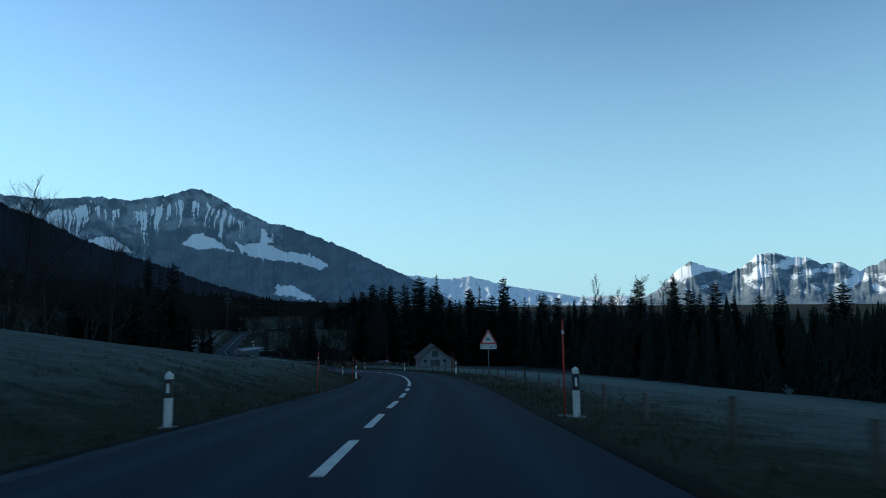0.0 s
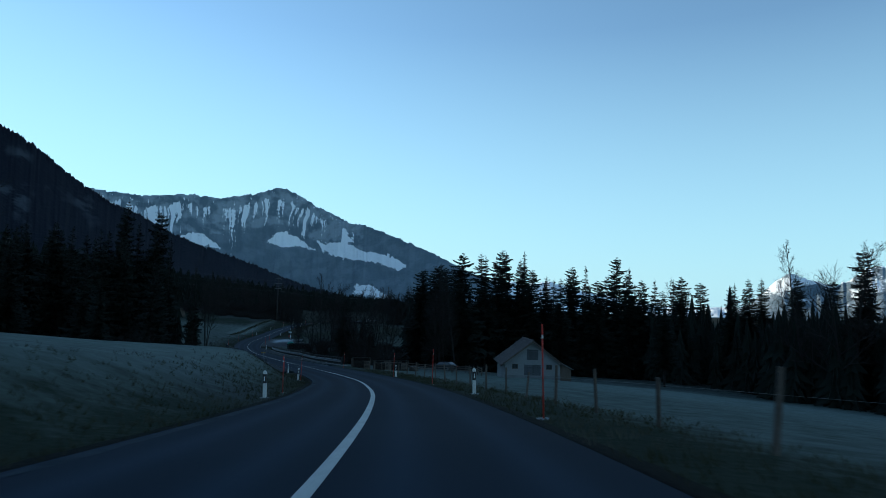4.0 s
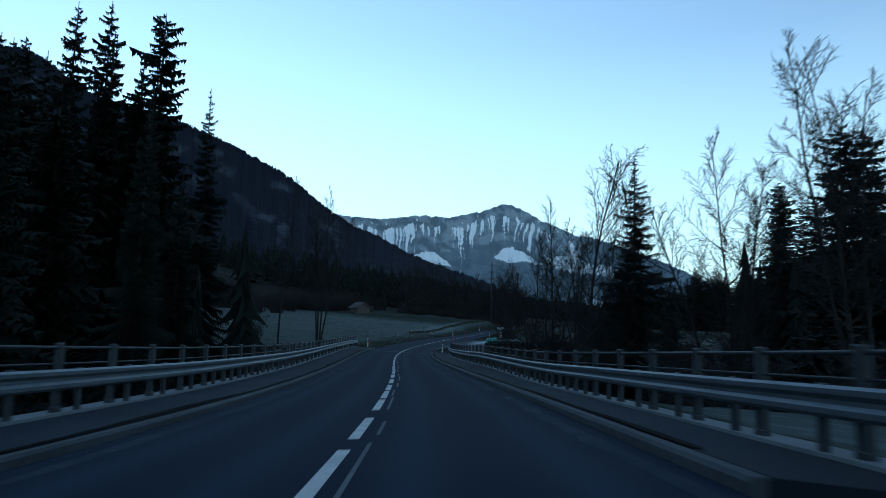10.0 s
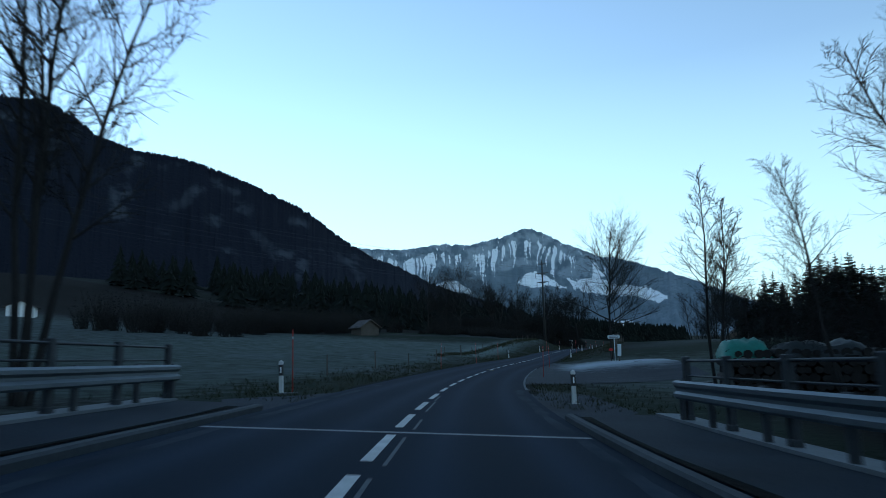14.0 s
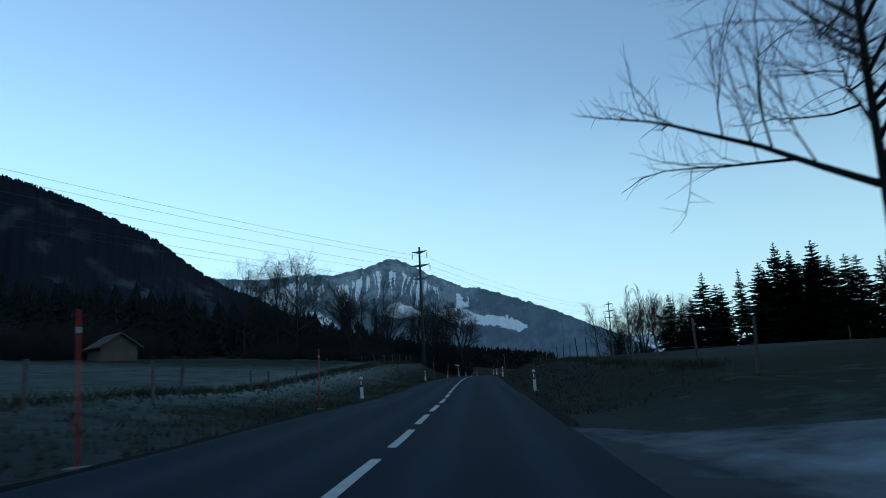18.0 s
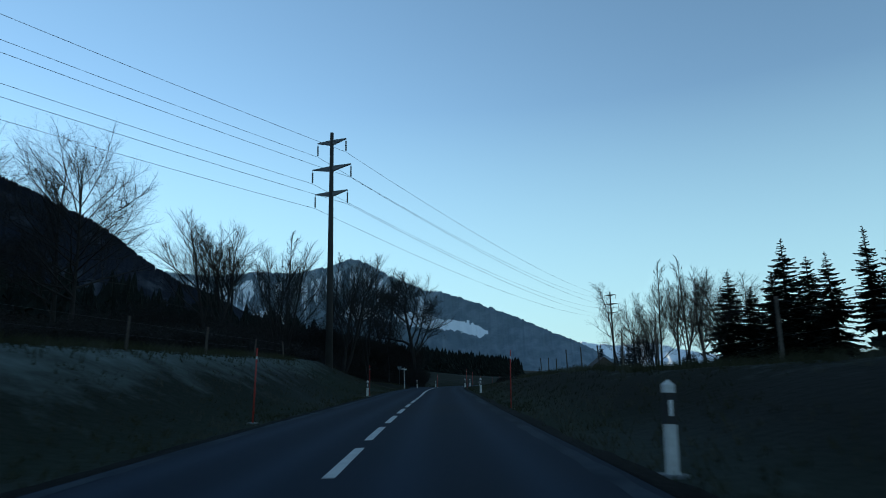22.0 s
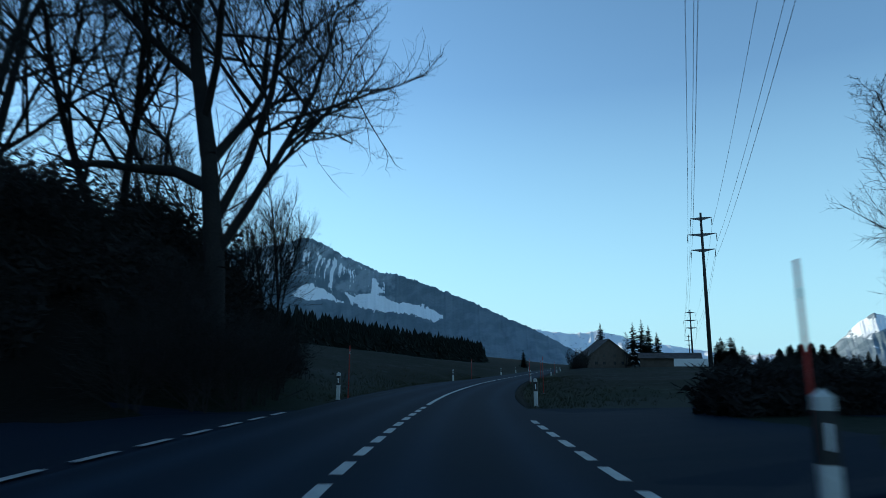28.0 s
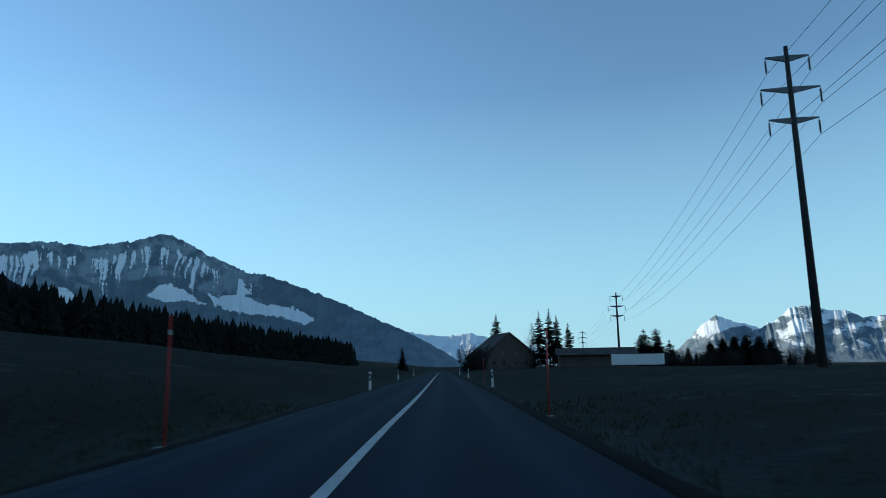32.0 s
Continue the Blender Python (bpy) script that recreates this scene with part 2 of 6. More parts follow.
def material(name, a, b=None, rough=0.85, scale=2.0, fine=14.0, bump=0.3, metal=0.0, depth=0.02, island=0.0, c=None, spec=0.3):
    """Two colours mixed by noise at two scales, a third for stains, and fine relief."""
    m = bpy.data.materials.new(name)
    m.use_nodes = True
    n, l = m.node_tree.nodes, m.node_tree.links
    p = n["Principled BSDF"]
    b = b or mix(a, (0, 0, 0), 0.35)
    geo = n.new("ShaderNodeNewGeometry")
    big, small = n.new("ShaderNodeTexNoise"), n.new("ShaderNodeTexNoise")
    big.inputs["Scale"].default_value, small.inputs["Scale"].default_value = scale, fine
    big.inputs["Detail"].default_value, small.inputs["Detail"].default_value = 4, 5
    for t in (big, small):
        l.new(geo.outputs["Position"], t.inputs["Vector"])
    ramp = n.new("ShaderNodeMapRange")
    ramp.inputs["From Min"].default_value, ramp.inputs["From Max"].default_value = 0.35, 0.65
    add = n.new("ShaderNodeMath")
    add.operation = "MULTIPLY_ADD"
    add.inputs[1].default_value = 0.5
    half = n.new("ShaderNodeMath")
    half.operation = "MULTIPLY"
    half.inputs[1].default_value = 0.5
    l.new(small.outputs["Fac"], half.inputs[0])
    l.new(big.outputs["Fac"], add.inputs[0])
    l.new(half.outputs[0], add.inputs[2])
    l.new(add.outputs[0], ramp.inputs["Value"])
    mx = n.new("ShaderNodeMix")
    mx.data_type = "RGBA"
    mx.inputs[6].default_value, mx.inputs[7].default_value = (*a, 1), (*b, 1)
    l.new(ramp.outputs[0], mx.inputs[0])
    colour = mx.outputs[2]
    if c:
        st = n.new("ShaderNodeTexNoise")
        st.inputs["Scale"].default_value, st.inputs["Detail"].default_value = scale * 0.37, 3
        l.new(geo.outputs["Position"], st.inputs["Vector"])
        r2 = n.new("ShaderNodeMapRange")
        r2.inputs["From Min"].default_value, r2.inputs["From Max"].default_value = 0.5, 0.68
        l.new(st.outputs["Fac"], r2.inputs["Value"])
        m2 = n.new("ShaderNodeMix")
        m2.data_type = "RGBA"
        l.new(r2.outputs[0], m2.inputs[0])
        l.new(colour, m2.inputs[6])
        m2.inputs[7].default_value = (*c, 1)
        colour = m2.outputs[2]
    if island:
        info = n.new("ShaderNodeObjectInfo")
        hsv = n.new("ShaderNodeHueSaturation")
        r3 = n.new("ShaderNodeMapRange")
        r3.inputs["To Min"].default_value, r3.inputs["To Max"].default_value = 1 - island, 1 + island
        l.new(info.outputs["Random"], r3.inputs["Value"])
        l.new(r3.outputs[0], hsv.inputs["Value"])
        l.new(colour, hsv.inputs["Color"])
        colour = hsv.outputs[0]
    l.new(colour, p.inputs["Base Color"])
    p.inputs["Roughness"].default_value, p.inputs["Metallic"].default_value = rough, metal
    p.inputs["Specular IOR Level"].default_value = spec
    if bump:
        bp = n.new("ShaderNodeBump")
        bp.inputs["Strength"].default_value, bp.inputs["Distance"].default_value = bump, depth
        l.new(small.outputs["Fac"], bp.inputs["Height"])
        l.new(bp.outputs["Normal"], p.inputs["Normal"])
    return m


# blue of the skylight is mixed into the asphalt and paving greys
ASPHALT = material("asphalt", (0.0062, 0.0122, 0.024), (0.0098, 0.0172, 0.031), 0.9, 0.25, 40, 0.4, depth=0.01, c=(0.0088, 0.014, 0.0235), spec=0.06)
PAVING = material("asphalt_pale", (0.0085, 0.0145, 0.023), (0.017, 0.025, 0.036), 0.85, 0.5, 14, 0.5, c=(0.006, 0.009, 0.013), spec=0.1)
GRAVEL = material("gravel", (0.05, 0.06, 0.068), (0.1, 0.118, 0.13), 0.9, 0.3, 12, 0.5)
GRIT = material("road_grit", (0.016, 0.026, 0.038), (0.03, 0.042, 0.055), 0.95, 0.9, 6, 0.3, c=(0.009, 0.015, 0.024), spec=0.05)
KERB = material("worn_kerb", (0.022, 0.028, 0.034), (0.045, 0.053, 0.06), 0.9, 0.5, 9, 0.5)
LAYBY = material("frosted_asphalt", (0.012, 0.017, 0.025), (0.02, 0.026, 0.034), 0.9, 0.22, 25, 0.4, spec=0.15)
PAINT = material("road_paint", (0.42, 0.43, 0.42), (0.24, 0.25, 0.25), 0.6, 3, 30, 0.2)
PAINT_YELLOW = material("road_paint_yellow", (0.6, 0.42, 0.08), (0.5, 0.36, 0.1), 0.6, 3, 30, 0.2)
GRASS = material("frosted_grass", (0.012, 0.017, 0.011), (0.021, 0.028, 0.02), 0.95, 0.12, 5, 0.8, depth=0.08, c=(0.036, 0.044, 0.043), spec=0.03)
def strewn_with(m, brown):
    """Dead leaves and bare earth in place of grass where the mesh's litter value is high."""
    n, l = m.node_tree.nodes, m.node_tree.links
    p = n["Principled BSDF"]
    was = p.inputs["Base Color"].links[0].from_socket
    at, mx = n.new("ShaderNodeAttribute"), n.new("ShaderNodeMix")
    at.attribute_name, mx.data_type = "litter", "RGBA"
    mx.inputs[7].default_value = (*brown, 1)
    l.new(at.outputs["Fac"], mx.inputs[0])
    l.new(was, mx.inputs[6])
    l.new(mx.outputs[2], p.inputs["Base Color"])


def frost_over(m, pale):
    """Hoar frost on a material, thick where the mesh's own frost value is high, broken up by fine noise."""
    n, l = m.node_tree.nodes, m.node_tree.links
    p = n["Principled BSDF"]
    was = p.inputs["Base Color"].links[0].from_socket
    at, tx, geo = n.new("ShaderNodeAttribute"), n.new("ShaderNodeTexNoise"), n.new("ShaderNodeNewGeometry")
    at.attribute_name = "frost"
    tx.inputs["Scale"].default_value, tx.inputs["Detail"].default_value, tx.inputs["Roughness"].default_value = 0.7, 8, 0.7
    l.new(geo.outputs["Position"], tx.inputs["Vector"])
    ad, r, mx = n.new("ShaderNodeMath"), n.new("ShaderNodeMapRange"), n.new("ShaderNodeMix")
    l.new(at.outputs["Fac"], ad.inputs[0])
    l.new(tx.outputs["Fac"], ad.inputs[1])
    r.inputs["From Min"].default_value, r.inputs["From Max"].default_value = 0.6, 1.35
    l.new(ad.outputs[0], r.inputs["Value"])
    mx.data_type = "RGBA"
    mx.inputs[7].default_value = (*pale, 1)
    l.new(r.outputs[0], mx.inputs[0])
    l.new(was, mx.inputs[6])
    l.new(mx.outputs[2], p.inputs["Base Color"])


strewn_with(GRASS, (0.011, 0.0095, 0.008))
frost_over(LAYBY, (0.26, 0.3, 0.33))
frost_over(GRASS, (0.13, 0.165, 0.155))
# near-black: the shade of the gutter at the road's edge is in this colour
SHADED_EARTH = material("shaded_earth", (0.0018, 0.0018, 0.002), (0.004, 0.0038, 0.0036), 0.95, 0.6, 9, 0.8, depth=0.04, spec=0.05)
TUFT = material("grass_blades", (0.026, 0.028, 0.014), (0.048, 0.047, 0.028), 0.9, 0.5, 8, 0, c=(0.075, 0.075, 0.06), spec=0.03)
CONCRETE = material("concrete", (0.1, 0.113, 0.122), (0.155, 0.17, 0.178), 0.85, 0.8, 12, 0.3)
STEEL = material("galvanised_steel", (0.11, 0.135, 0.155), (0.16, 0.185, 0.205), 0.55, 1.5, 25, 0.1, metal=0.85)
RUST = material("rail_paint", (0.028, 0.032, 0.038), (0.045, 0.05, 0.056), 0.6, 2, 20, 0.2, metal=0.3)
WHITE = material("white_plastic", (0.6, 0.6, 0.59), (0.45, 0.45, 0.43), 0.5, 3, 20, 0.05)
BLACK = material("black_plastic", (0.02, 0.02, 0.022), (0.03, 0.03, 0.03), 0.5, 3, 20, 0.05)
REFLECTOR = material("reflector", (0.85, 0.85, 0.86), (0.7, 0.7, 0.7), 0.15, 30, 80, 0.1)
RED = material("red_pole_paint", (0.42, 0.024, 0.012), (0.3, 0.028, 0.016), 0.5, 3, 25, 0.1)
RED_SIGN = material("red_sign_paint", (0.55, 0.02, 0.02), (0.5, 0.03, 0.03), 0.4, 3, 25, 0.02)
POLE = material("weathered_pole", (0.028, 0.027, 0.026), (0.045, 0.042, 0.04), 0.85, 1.0, 18, 0.4)
DARKSTEEL = material("dark_steel", (0.1, 0.105, 0.11), (0.14, 0.14, 0.15), 0.5, 1.5, 20, 0.1, metal=0.7)
WIRE = material("wire", (0.05, 0.056, 0.062), (0.035, 0.038, 0.042), 0.5, 1, 10, 0, metal=0.8)
BARK = material("bark", (0.013, 0.0115, 0.011), (0.025, 0.022, 0.02), 0.95, 1.2, 14, 0.7)
TWIG = material("twigs", (0.011, 0.01, 0.0095), (0.019, 0.017, 0.0155), 0.95, 1.2, 8, 0)
NEEDLE = material("spruce_needles", (0.0065, 0.010, 0.009), (0.011, 0.016, 0.012), 0.85, 0.4, 6, 0, island=0.25, spec=0.15)
PLASTER = material("pale_plaster", (0.135, 0.15, 0.16), (0.19, 0.205, 0.215), 0.9, 0.5, 8, 0.2, c=(0.1, 0.11, 0.115))
GREYWOOD = material("silvered_planks", (0.05, 0.057, 0.066), (0.078, 0.086, 0.097), 0.9, 0.9, 16, 0.4, island=0.2)
TILE = material("roof_tile", (0.035, 0.029, 0.029), (0.062, 0.052, 0.05), 0.85, 0.8, 10, 0.4, island=0.3)
TIMBER = material("weathered_timber", (0.055, 0.045, 0.037), (0.1, 0.084, 0.072), 0.9, 0.9, 16, 0.4, island=0.2)
GLASS = material("dark_glass", (0.03, 0.035, 0.04), (0.025, 0.03, 0.035), 0.08, 1, 5, 0, spec=0.6)


# ---- building helpers ----
def mesh_of(name, verts, faces, mat, shade=False):
    me = bpy.data.meshes.new(name)
    me.from_pydata(verts, [], faces)
    me.materials.append(mat)
    if shade:
        me.polygons.foreach_set("use_smooth", [True] * len(me.polygons))
    me.update()
    return me


def part(name, me, parent, label="", m=None):
    """Links a mesh as one object under a thing or a part."""
    ob = new(name, me)
    ob.parent = parent
    if m is not None:
        ob.matrix_basis = m
    if label:
        ob["label"] = label
    return ob


def thing(name, m, label, category, group="", kind=""):
    ob = new(name)
    ob.empty_display_size = 0.2
    ob.matrix_basis = m
    return tagged(ob, label, category, group, kind)


class Shape:
    """Collects boxes, tubes and prisms into one mesh."""

    def __init__(self):
        self.v, self.f = [], []

    def add(self, verts, faces):
        n = len(self.v)
        self.v += [tuple(p) for p in verts]
        self.f += [tuple(i + n for i in q) for q in faces]
        return self

    def box(self, x0, x1, y0, y1, z0, z1, bevel=0.0):
        b = min(bevel, (x1 - x0) * 0.45, (y1 - y0) * 0.45, (z1 - z0) * 0.45)
        if b <= 0:
            v = [(x, y, z) for z in (z0, z1) for y in (y0, y1) for x in (x0, x1)]
            return self.add(v, [(0, 2, 3, 1), (4, 5, 7, 6), (0, 1, 5, 4), (2, 6, 7, 3), (0, 4, 6, 2), (1, 3, 7, 5)])
        ring = [(x0 + b, y0), (x1 - b, y0), (x1, y0 + b), (x1, y1 - b), (x1 - b, y1), (x0 + b, y1), (x0, y1 - b), (x0, y0 + b)]
        cx, cy = (x0 + x1) / 2, (y0 + y1) / 2
        inner = [(x + (b if x < cx else -b) * 0.7, y + (b if y < cy else -b) * 0.7) for x, y in ring]
        v = [(*p, z0) for p in inner] + [(*p, z0 + b) for p in ring] + [(*p, z1 - b) for p in ring] + [(*p, z1) for p in inner]
        f = [tuple(range(7, -1, -1)), tuple(range(24, 32))]
        f += [(r * 8 + i, r * 8 + (i + 1) % 8, r * 8 + 8 + (i + 1) % 8, r * 8 + 8 + i) for r in range(3) for i in range(8)]
        return self.add(v, f)

    def tube(self, a, b, r0, r1=None, sides=8, cap=True):
        a, b = Vector(a), Vector(b)
        r1 = r0 if r1 is None else r1
        q = (b - a).to_track_quat("Z", "Y") if (b - a).length > 1e-6 else Vector((0, 0, 1)).to_track_quat("Z", "Y")
        v = []
        for c, r in ((a, r0), (b, r1)):
            for i in range(sides):
                w = 2 * math.pi * i / sides
                v.append(c + q @ Vector((r * math.cos(w), r * math.sin(w), 0)))
        f = [(i, (i + 1) % sides, sides + (i + 1) % sides, sides + i) for i in range(sides)]
        if cap:
            f += [tuple(range(sides - 1, -1, -1)), tuple(range(sides, 2 * sides))]
        return self.add(v, f)

    def prism(self, outline, axis, a, b):
        """An outline in the plane across the axis (0: y, z; 1: x, z; 2: x, y), drawn from a to b."""
        n = len(outline)
        put = {0: lambda p, w: (w, p[0], p[1]), 1: lambda p, w: (p[0], w, p[1]), 2: lambda p, w: (p[0], p[1], w)}[axis]
        v = [put(p, w) for w in (a, b) for p in outline]
        f = [(i, (i + 1) % n, n + (i + 1) % n, n + i) for i in range(n)] + [tuple(range(n - 1, -1, -1)), tuple(range(n, 2 * n))]
        return self.add(v, f)

    def mesh(self, name, mat, shade=False):
        me = mesh_of(name, self.v, self.f, mat, shade)
        bm = bmesh.new()
        bm.from_mesh(me)
        bmesh.ops.recalc_face_normals(bm, faces=bm.faces)
        bm.to_mesh(me)
        bm.free()
        return me


def sweep(s0, s1, profile, step=2.0, closed=True, follow=None):
    """Vertices and faces of a profile (u, z) drawn along the road; follow: heights from the ground instead of the road."""
    n = max(2, int(abs(s1 - s0) / step) + 1)
    v, f, k = [], [], len(profile)
    for i in range(n):
        s = s0 + (s1 - s0) * i / (n - 1)
        for u, z in profile:
            p = on_road(s, u, z)
            if follow:
                p.z = ground(p.x, p.y) + z
            v.append(tuple(p))
    m = k if closed else k - 1
    for i in range(n - 1):
        for j in range(m):
            a, b = i * k + j, i * k + (j + 1) % k
            f.append((a, b, b + k, a + k))
    if closed:
        f += [tuple(range(k - 1, -1, -1)), tuple(range((n - 1) * k, n * k))]
    return v, f


def swept(name, s0, s1, profile, mat, step=2.0, closed=True, shade=False):
    v, f = sweep(s0, s1, profile, step, closed)
    return mesh_of(name, v, f, mat, shade)


# ---- ground: one sheet to the horizon ----
def build_ground():
    ss = np.r_[[-3500, -2200, -1300, -700, -350, -180, -110], np.arange(-70, 640, 3.0), np.arange(646, 760, 12), [800, 880, 1000, 1200, 1500, 2000, 2700, 3600, 4600]]
    ud = np.r_[[0, 2.2, 3.6, 4.2, 4.8, 5.5, 6.5, 7.5, 9, 10.5, 12, 14, 16.5, 19, 22, 26, 30, 35, 40, 47, 55, 65, 77, 92, 110, 135, 165, 200, 250, 320, 420, 560, 800, 1200, 1800, 2700, 4000]]
    uu = np.r_[-ud[:0:-1], ud]
    sc = np.clip(ss, ARC[0], ARC[-1])
    cx, cy = np.interp(sc, ARC, LINE[:, 0]), np.interp(sc, ARC, LINE[:, 1])
    cy = cy + (ss - sc)
    dx, dy = np.interp(sc, ARC, DIR[:, 0]), np.interp(sc, ARC, DIR[:, 1])
    main = np.array([-0.22, 0.975])
    k = smooth(15, 130, np.abs(uu))[None, :]
    nx = dy[:, None] * (1 - k) + main[1] * k
    ny = -dx[:, None] * (1 - k) - main[0] * k
    ln = np.sqrt(nx**2 + ny**2)
    x, y = cx[:, None] + uu * nx / ln, cy[:, None] + uu * ny / ln
    z = ground_z(x.ravel(), y.ravel())
    m = len(uu)
    faces = [(i * m + j, i * m + j + 1, (i + 1) * m + j + 1, (i + 1) * m + j) for i in range(len(ss) - 1) for j in range(m - 1)]
    me = mesh_of("ground", list(zip(x.ravel().tolist(), y.ravel().tolist(), z.tolist())), faces, GRASS, True)
    # frost lies on the open meadows, little on the steep banks and under trees
    sv, uv = np.repeat(ss, m), np.tile(uu, len(ss))
    left = np.interp(sv, [-60, 0, 60, 110, 140, 225, 250, 320, 345, 385, 440, 470, 640], [0.3, 0.3, 0.36, 0.65, 0.5, 0.2, 0.28, 0.4, 0.05, -0.1, -0.1, 0.05, 0.05])
    right = np.interp(sv, [-60, 0, 60, 130, 150, 225, 250, 285, 300, 400, 440, 640], [0.3, 0.34, 0.36, 0.55, 0.5, 0.05, 0.28, 0.2, -0.1, -0.1, 0.05, 0.1])
    frost = np.where(uv < 0, left, right) * smooth(3.5, 9.5, np.abs(uv)) + 0.12 * smooth(16, 30, np.abs(uv)) * (sv < 150)
    frost = np.where((uv < -58) & (sv < 210), 0.0, frost)
    frost += 0.55 * np.exp(-((uv + 9.8) / 2.4) ** 2) * smooth(286, 300, sv) * smooth(395, 375, sv) + 0.3 * np.exp(-((uv - 10) / 2.0) ** 2) * smooth(292, 305, sv) * smooth(410, 395, sv)
    me.attributes.new("frost", "FLOAT", "POINT").data.foreach_set("value", frost.astype(np.float32))
    # leaf litter under the woods and on the steep earth banks
    litter = smooth(376, 392, sv) * smooth(458, 446, sv) * smooth(-5, -9, uv) * (uv < 0) + smooth(292, 306, sv) * smooth(420, 400, sv) * smooth(4.2, 6.5, uv) * smooth(16, 10, uv) * 0.7 + (uv < -50) * (sv < 420) + 0.6 * smooth(452, 466, sv) * smooth(3.6, 6, np.abs(uv)) + 0.6 * smooth(395, 410, sv) * smooth(440, 430, sv) * (uv < 0) + 0.5 * smooth(320, 345, sv) * smooth(378, 370, sv) * smooth(-4, -7, uv) * (uv > -14) + (np.abs(uv) > 8) * (sv > 160) * (sv < 232)
    me.attributes.new("litter", "FLOAT", "POINT").data.foreach_set("value", np.clip(litter, 0, 1).astype(np.float32))
    return tagged(new("ground", me), "frosted winter meadow ground with short grass", "ground", kind="structure")


build_ground()

# ---- road ----
def road_mesh():
    cols, ss = 33, np.arange(-60, 700.1, 2.0)
    v, f, wear = [], [], []
    for q in ss:
        l, r = road_edge(q, -1), road_edge(q, 1)
        row = [(l - 0.03, -0.3)] + [(l + (r - l) * i / (cols - 1), 0.0) for i in range(cols)] + [(r + 0.03, -0.3)]
        v += [tuple(on_road(q, u, z)) for u, z in row]
        wear += [0.0] + [min(1.0, sum(math.exp(-((u - c) / 0.3) ** 2) for c in (-2.25, -0.8, 0.8, 2.3)) + 0.8 * (i == 0)) for i, (u, z) in enumerate(row[1:-1])] + [0.0]
    k = cols + 2
    f = [(i * k + j, i * k + j + 1, (i + 1) * k + j + 1, (i + 1) * k + j) for i in range(len(ss) - 1) for j in range(k - 1)]
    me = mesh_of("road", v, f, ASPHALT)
    me.attributes.new("wear", "FLOAT", "POINT").data.foreach_set("value", wear)
    return me


def polish(m):
    """Wheel tracks: a little paler where the mesh's wear is high."""
    n, l = m.node_tree.nodes, m.node_tree.links
    p = n["Principled BSDF"]
    was = p.inputs["Base Color"].links[0].from_socket
    at, mx, mu = n.new("ShaderNodeAttribute"), n.new("ShaderNodeMix"), n.new("ShaderNodeMath")
    at.attribute_name, mu.operation = "wear", "MULTIPLY"
    mu.inputs[1].default_value = 0.55
    mx.data_type = "RGBA"
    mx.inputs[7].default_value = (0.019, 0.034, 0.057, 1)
    l.new(at.outputs["Fac"], mu.inputs[0])
    l.new(mu.outputs[0], mx.inputs[0])
    l.new(was, mx.inputs[6])
    l.new(mx.outputs[2], p.inputs["Base Color"])


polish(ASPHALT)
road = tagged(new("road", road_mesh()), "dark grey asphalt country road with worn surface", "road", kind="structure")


def shaded_edge(s0, s1, side):
    """Ragged bare earth between asphalt and grass, with a gutter's shade in its colour."""
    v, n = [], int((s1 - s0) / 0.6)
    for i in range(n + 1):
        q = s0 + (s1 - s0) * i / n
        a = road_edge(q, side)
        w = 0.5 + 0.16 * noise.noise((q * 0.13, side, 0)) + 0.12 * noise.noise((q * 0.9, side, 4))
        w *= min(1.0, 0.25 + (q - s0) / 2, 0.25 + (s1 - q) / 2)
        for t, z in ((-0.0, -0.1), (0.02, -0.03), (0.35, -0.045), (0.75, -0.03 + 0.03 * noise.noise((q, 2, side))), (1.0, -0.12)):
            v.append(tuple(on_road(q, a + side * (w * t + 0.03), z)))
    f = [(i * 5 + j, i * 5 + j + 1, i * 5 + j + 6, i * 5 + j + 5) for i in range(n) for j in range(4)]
    tagged(new("verge", mesh_of("verge", v, f, SHADED_EARTH, True)), "ragged strip of earth with gutter shade in its colour along the asphalt edge", "verge", kind="structure")


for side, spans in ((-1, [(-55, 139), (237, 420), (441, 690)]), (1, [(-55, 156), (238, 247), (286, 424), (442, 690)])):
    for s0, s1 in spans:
        shaded_edge(s0, s1, side)

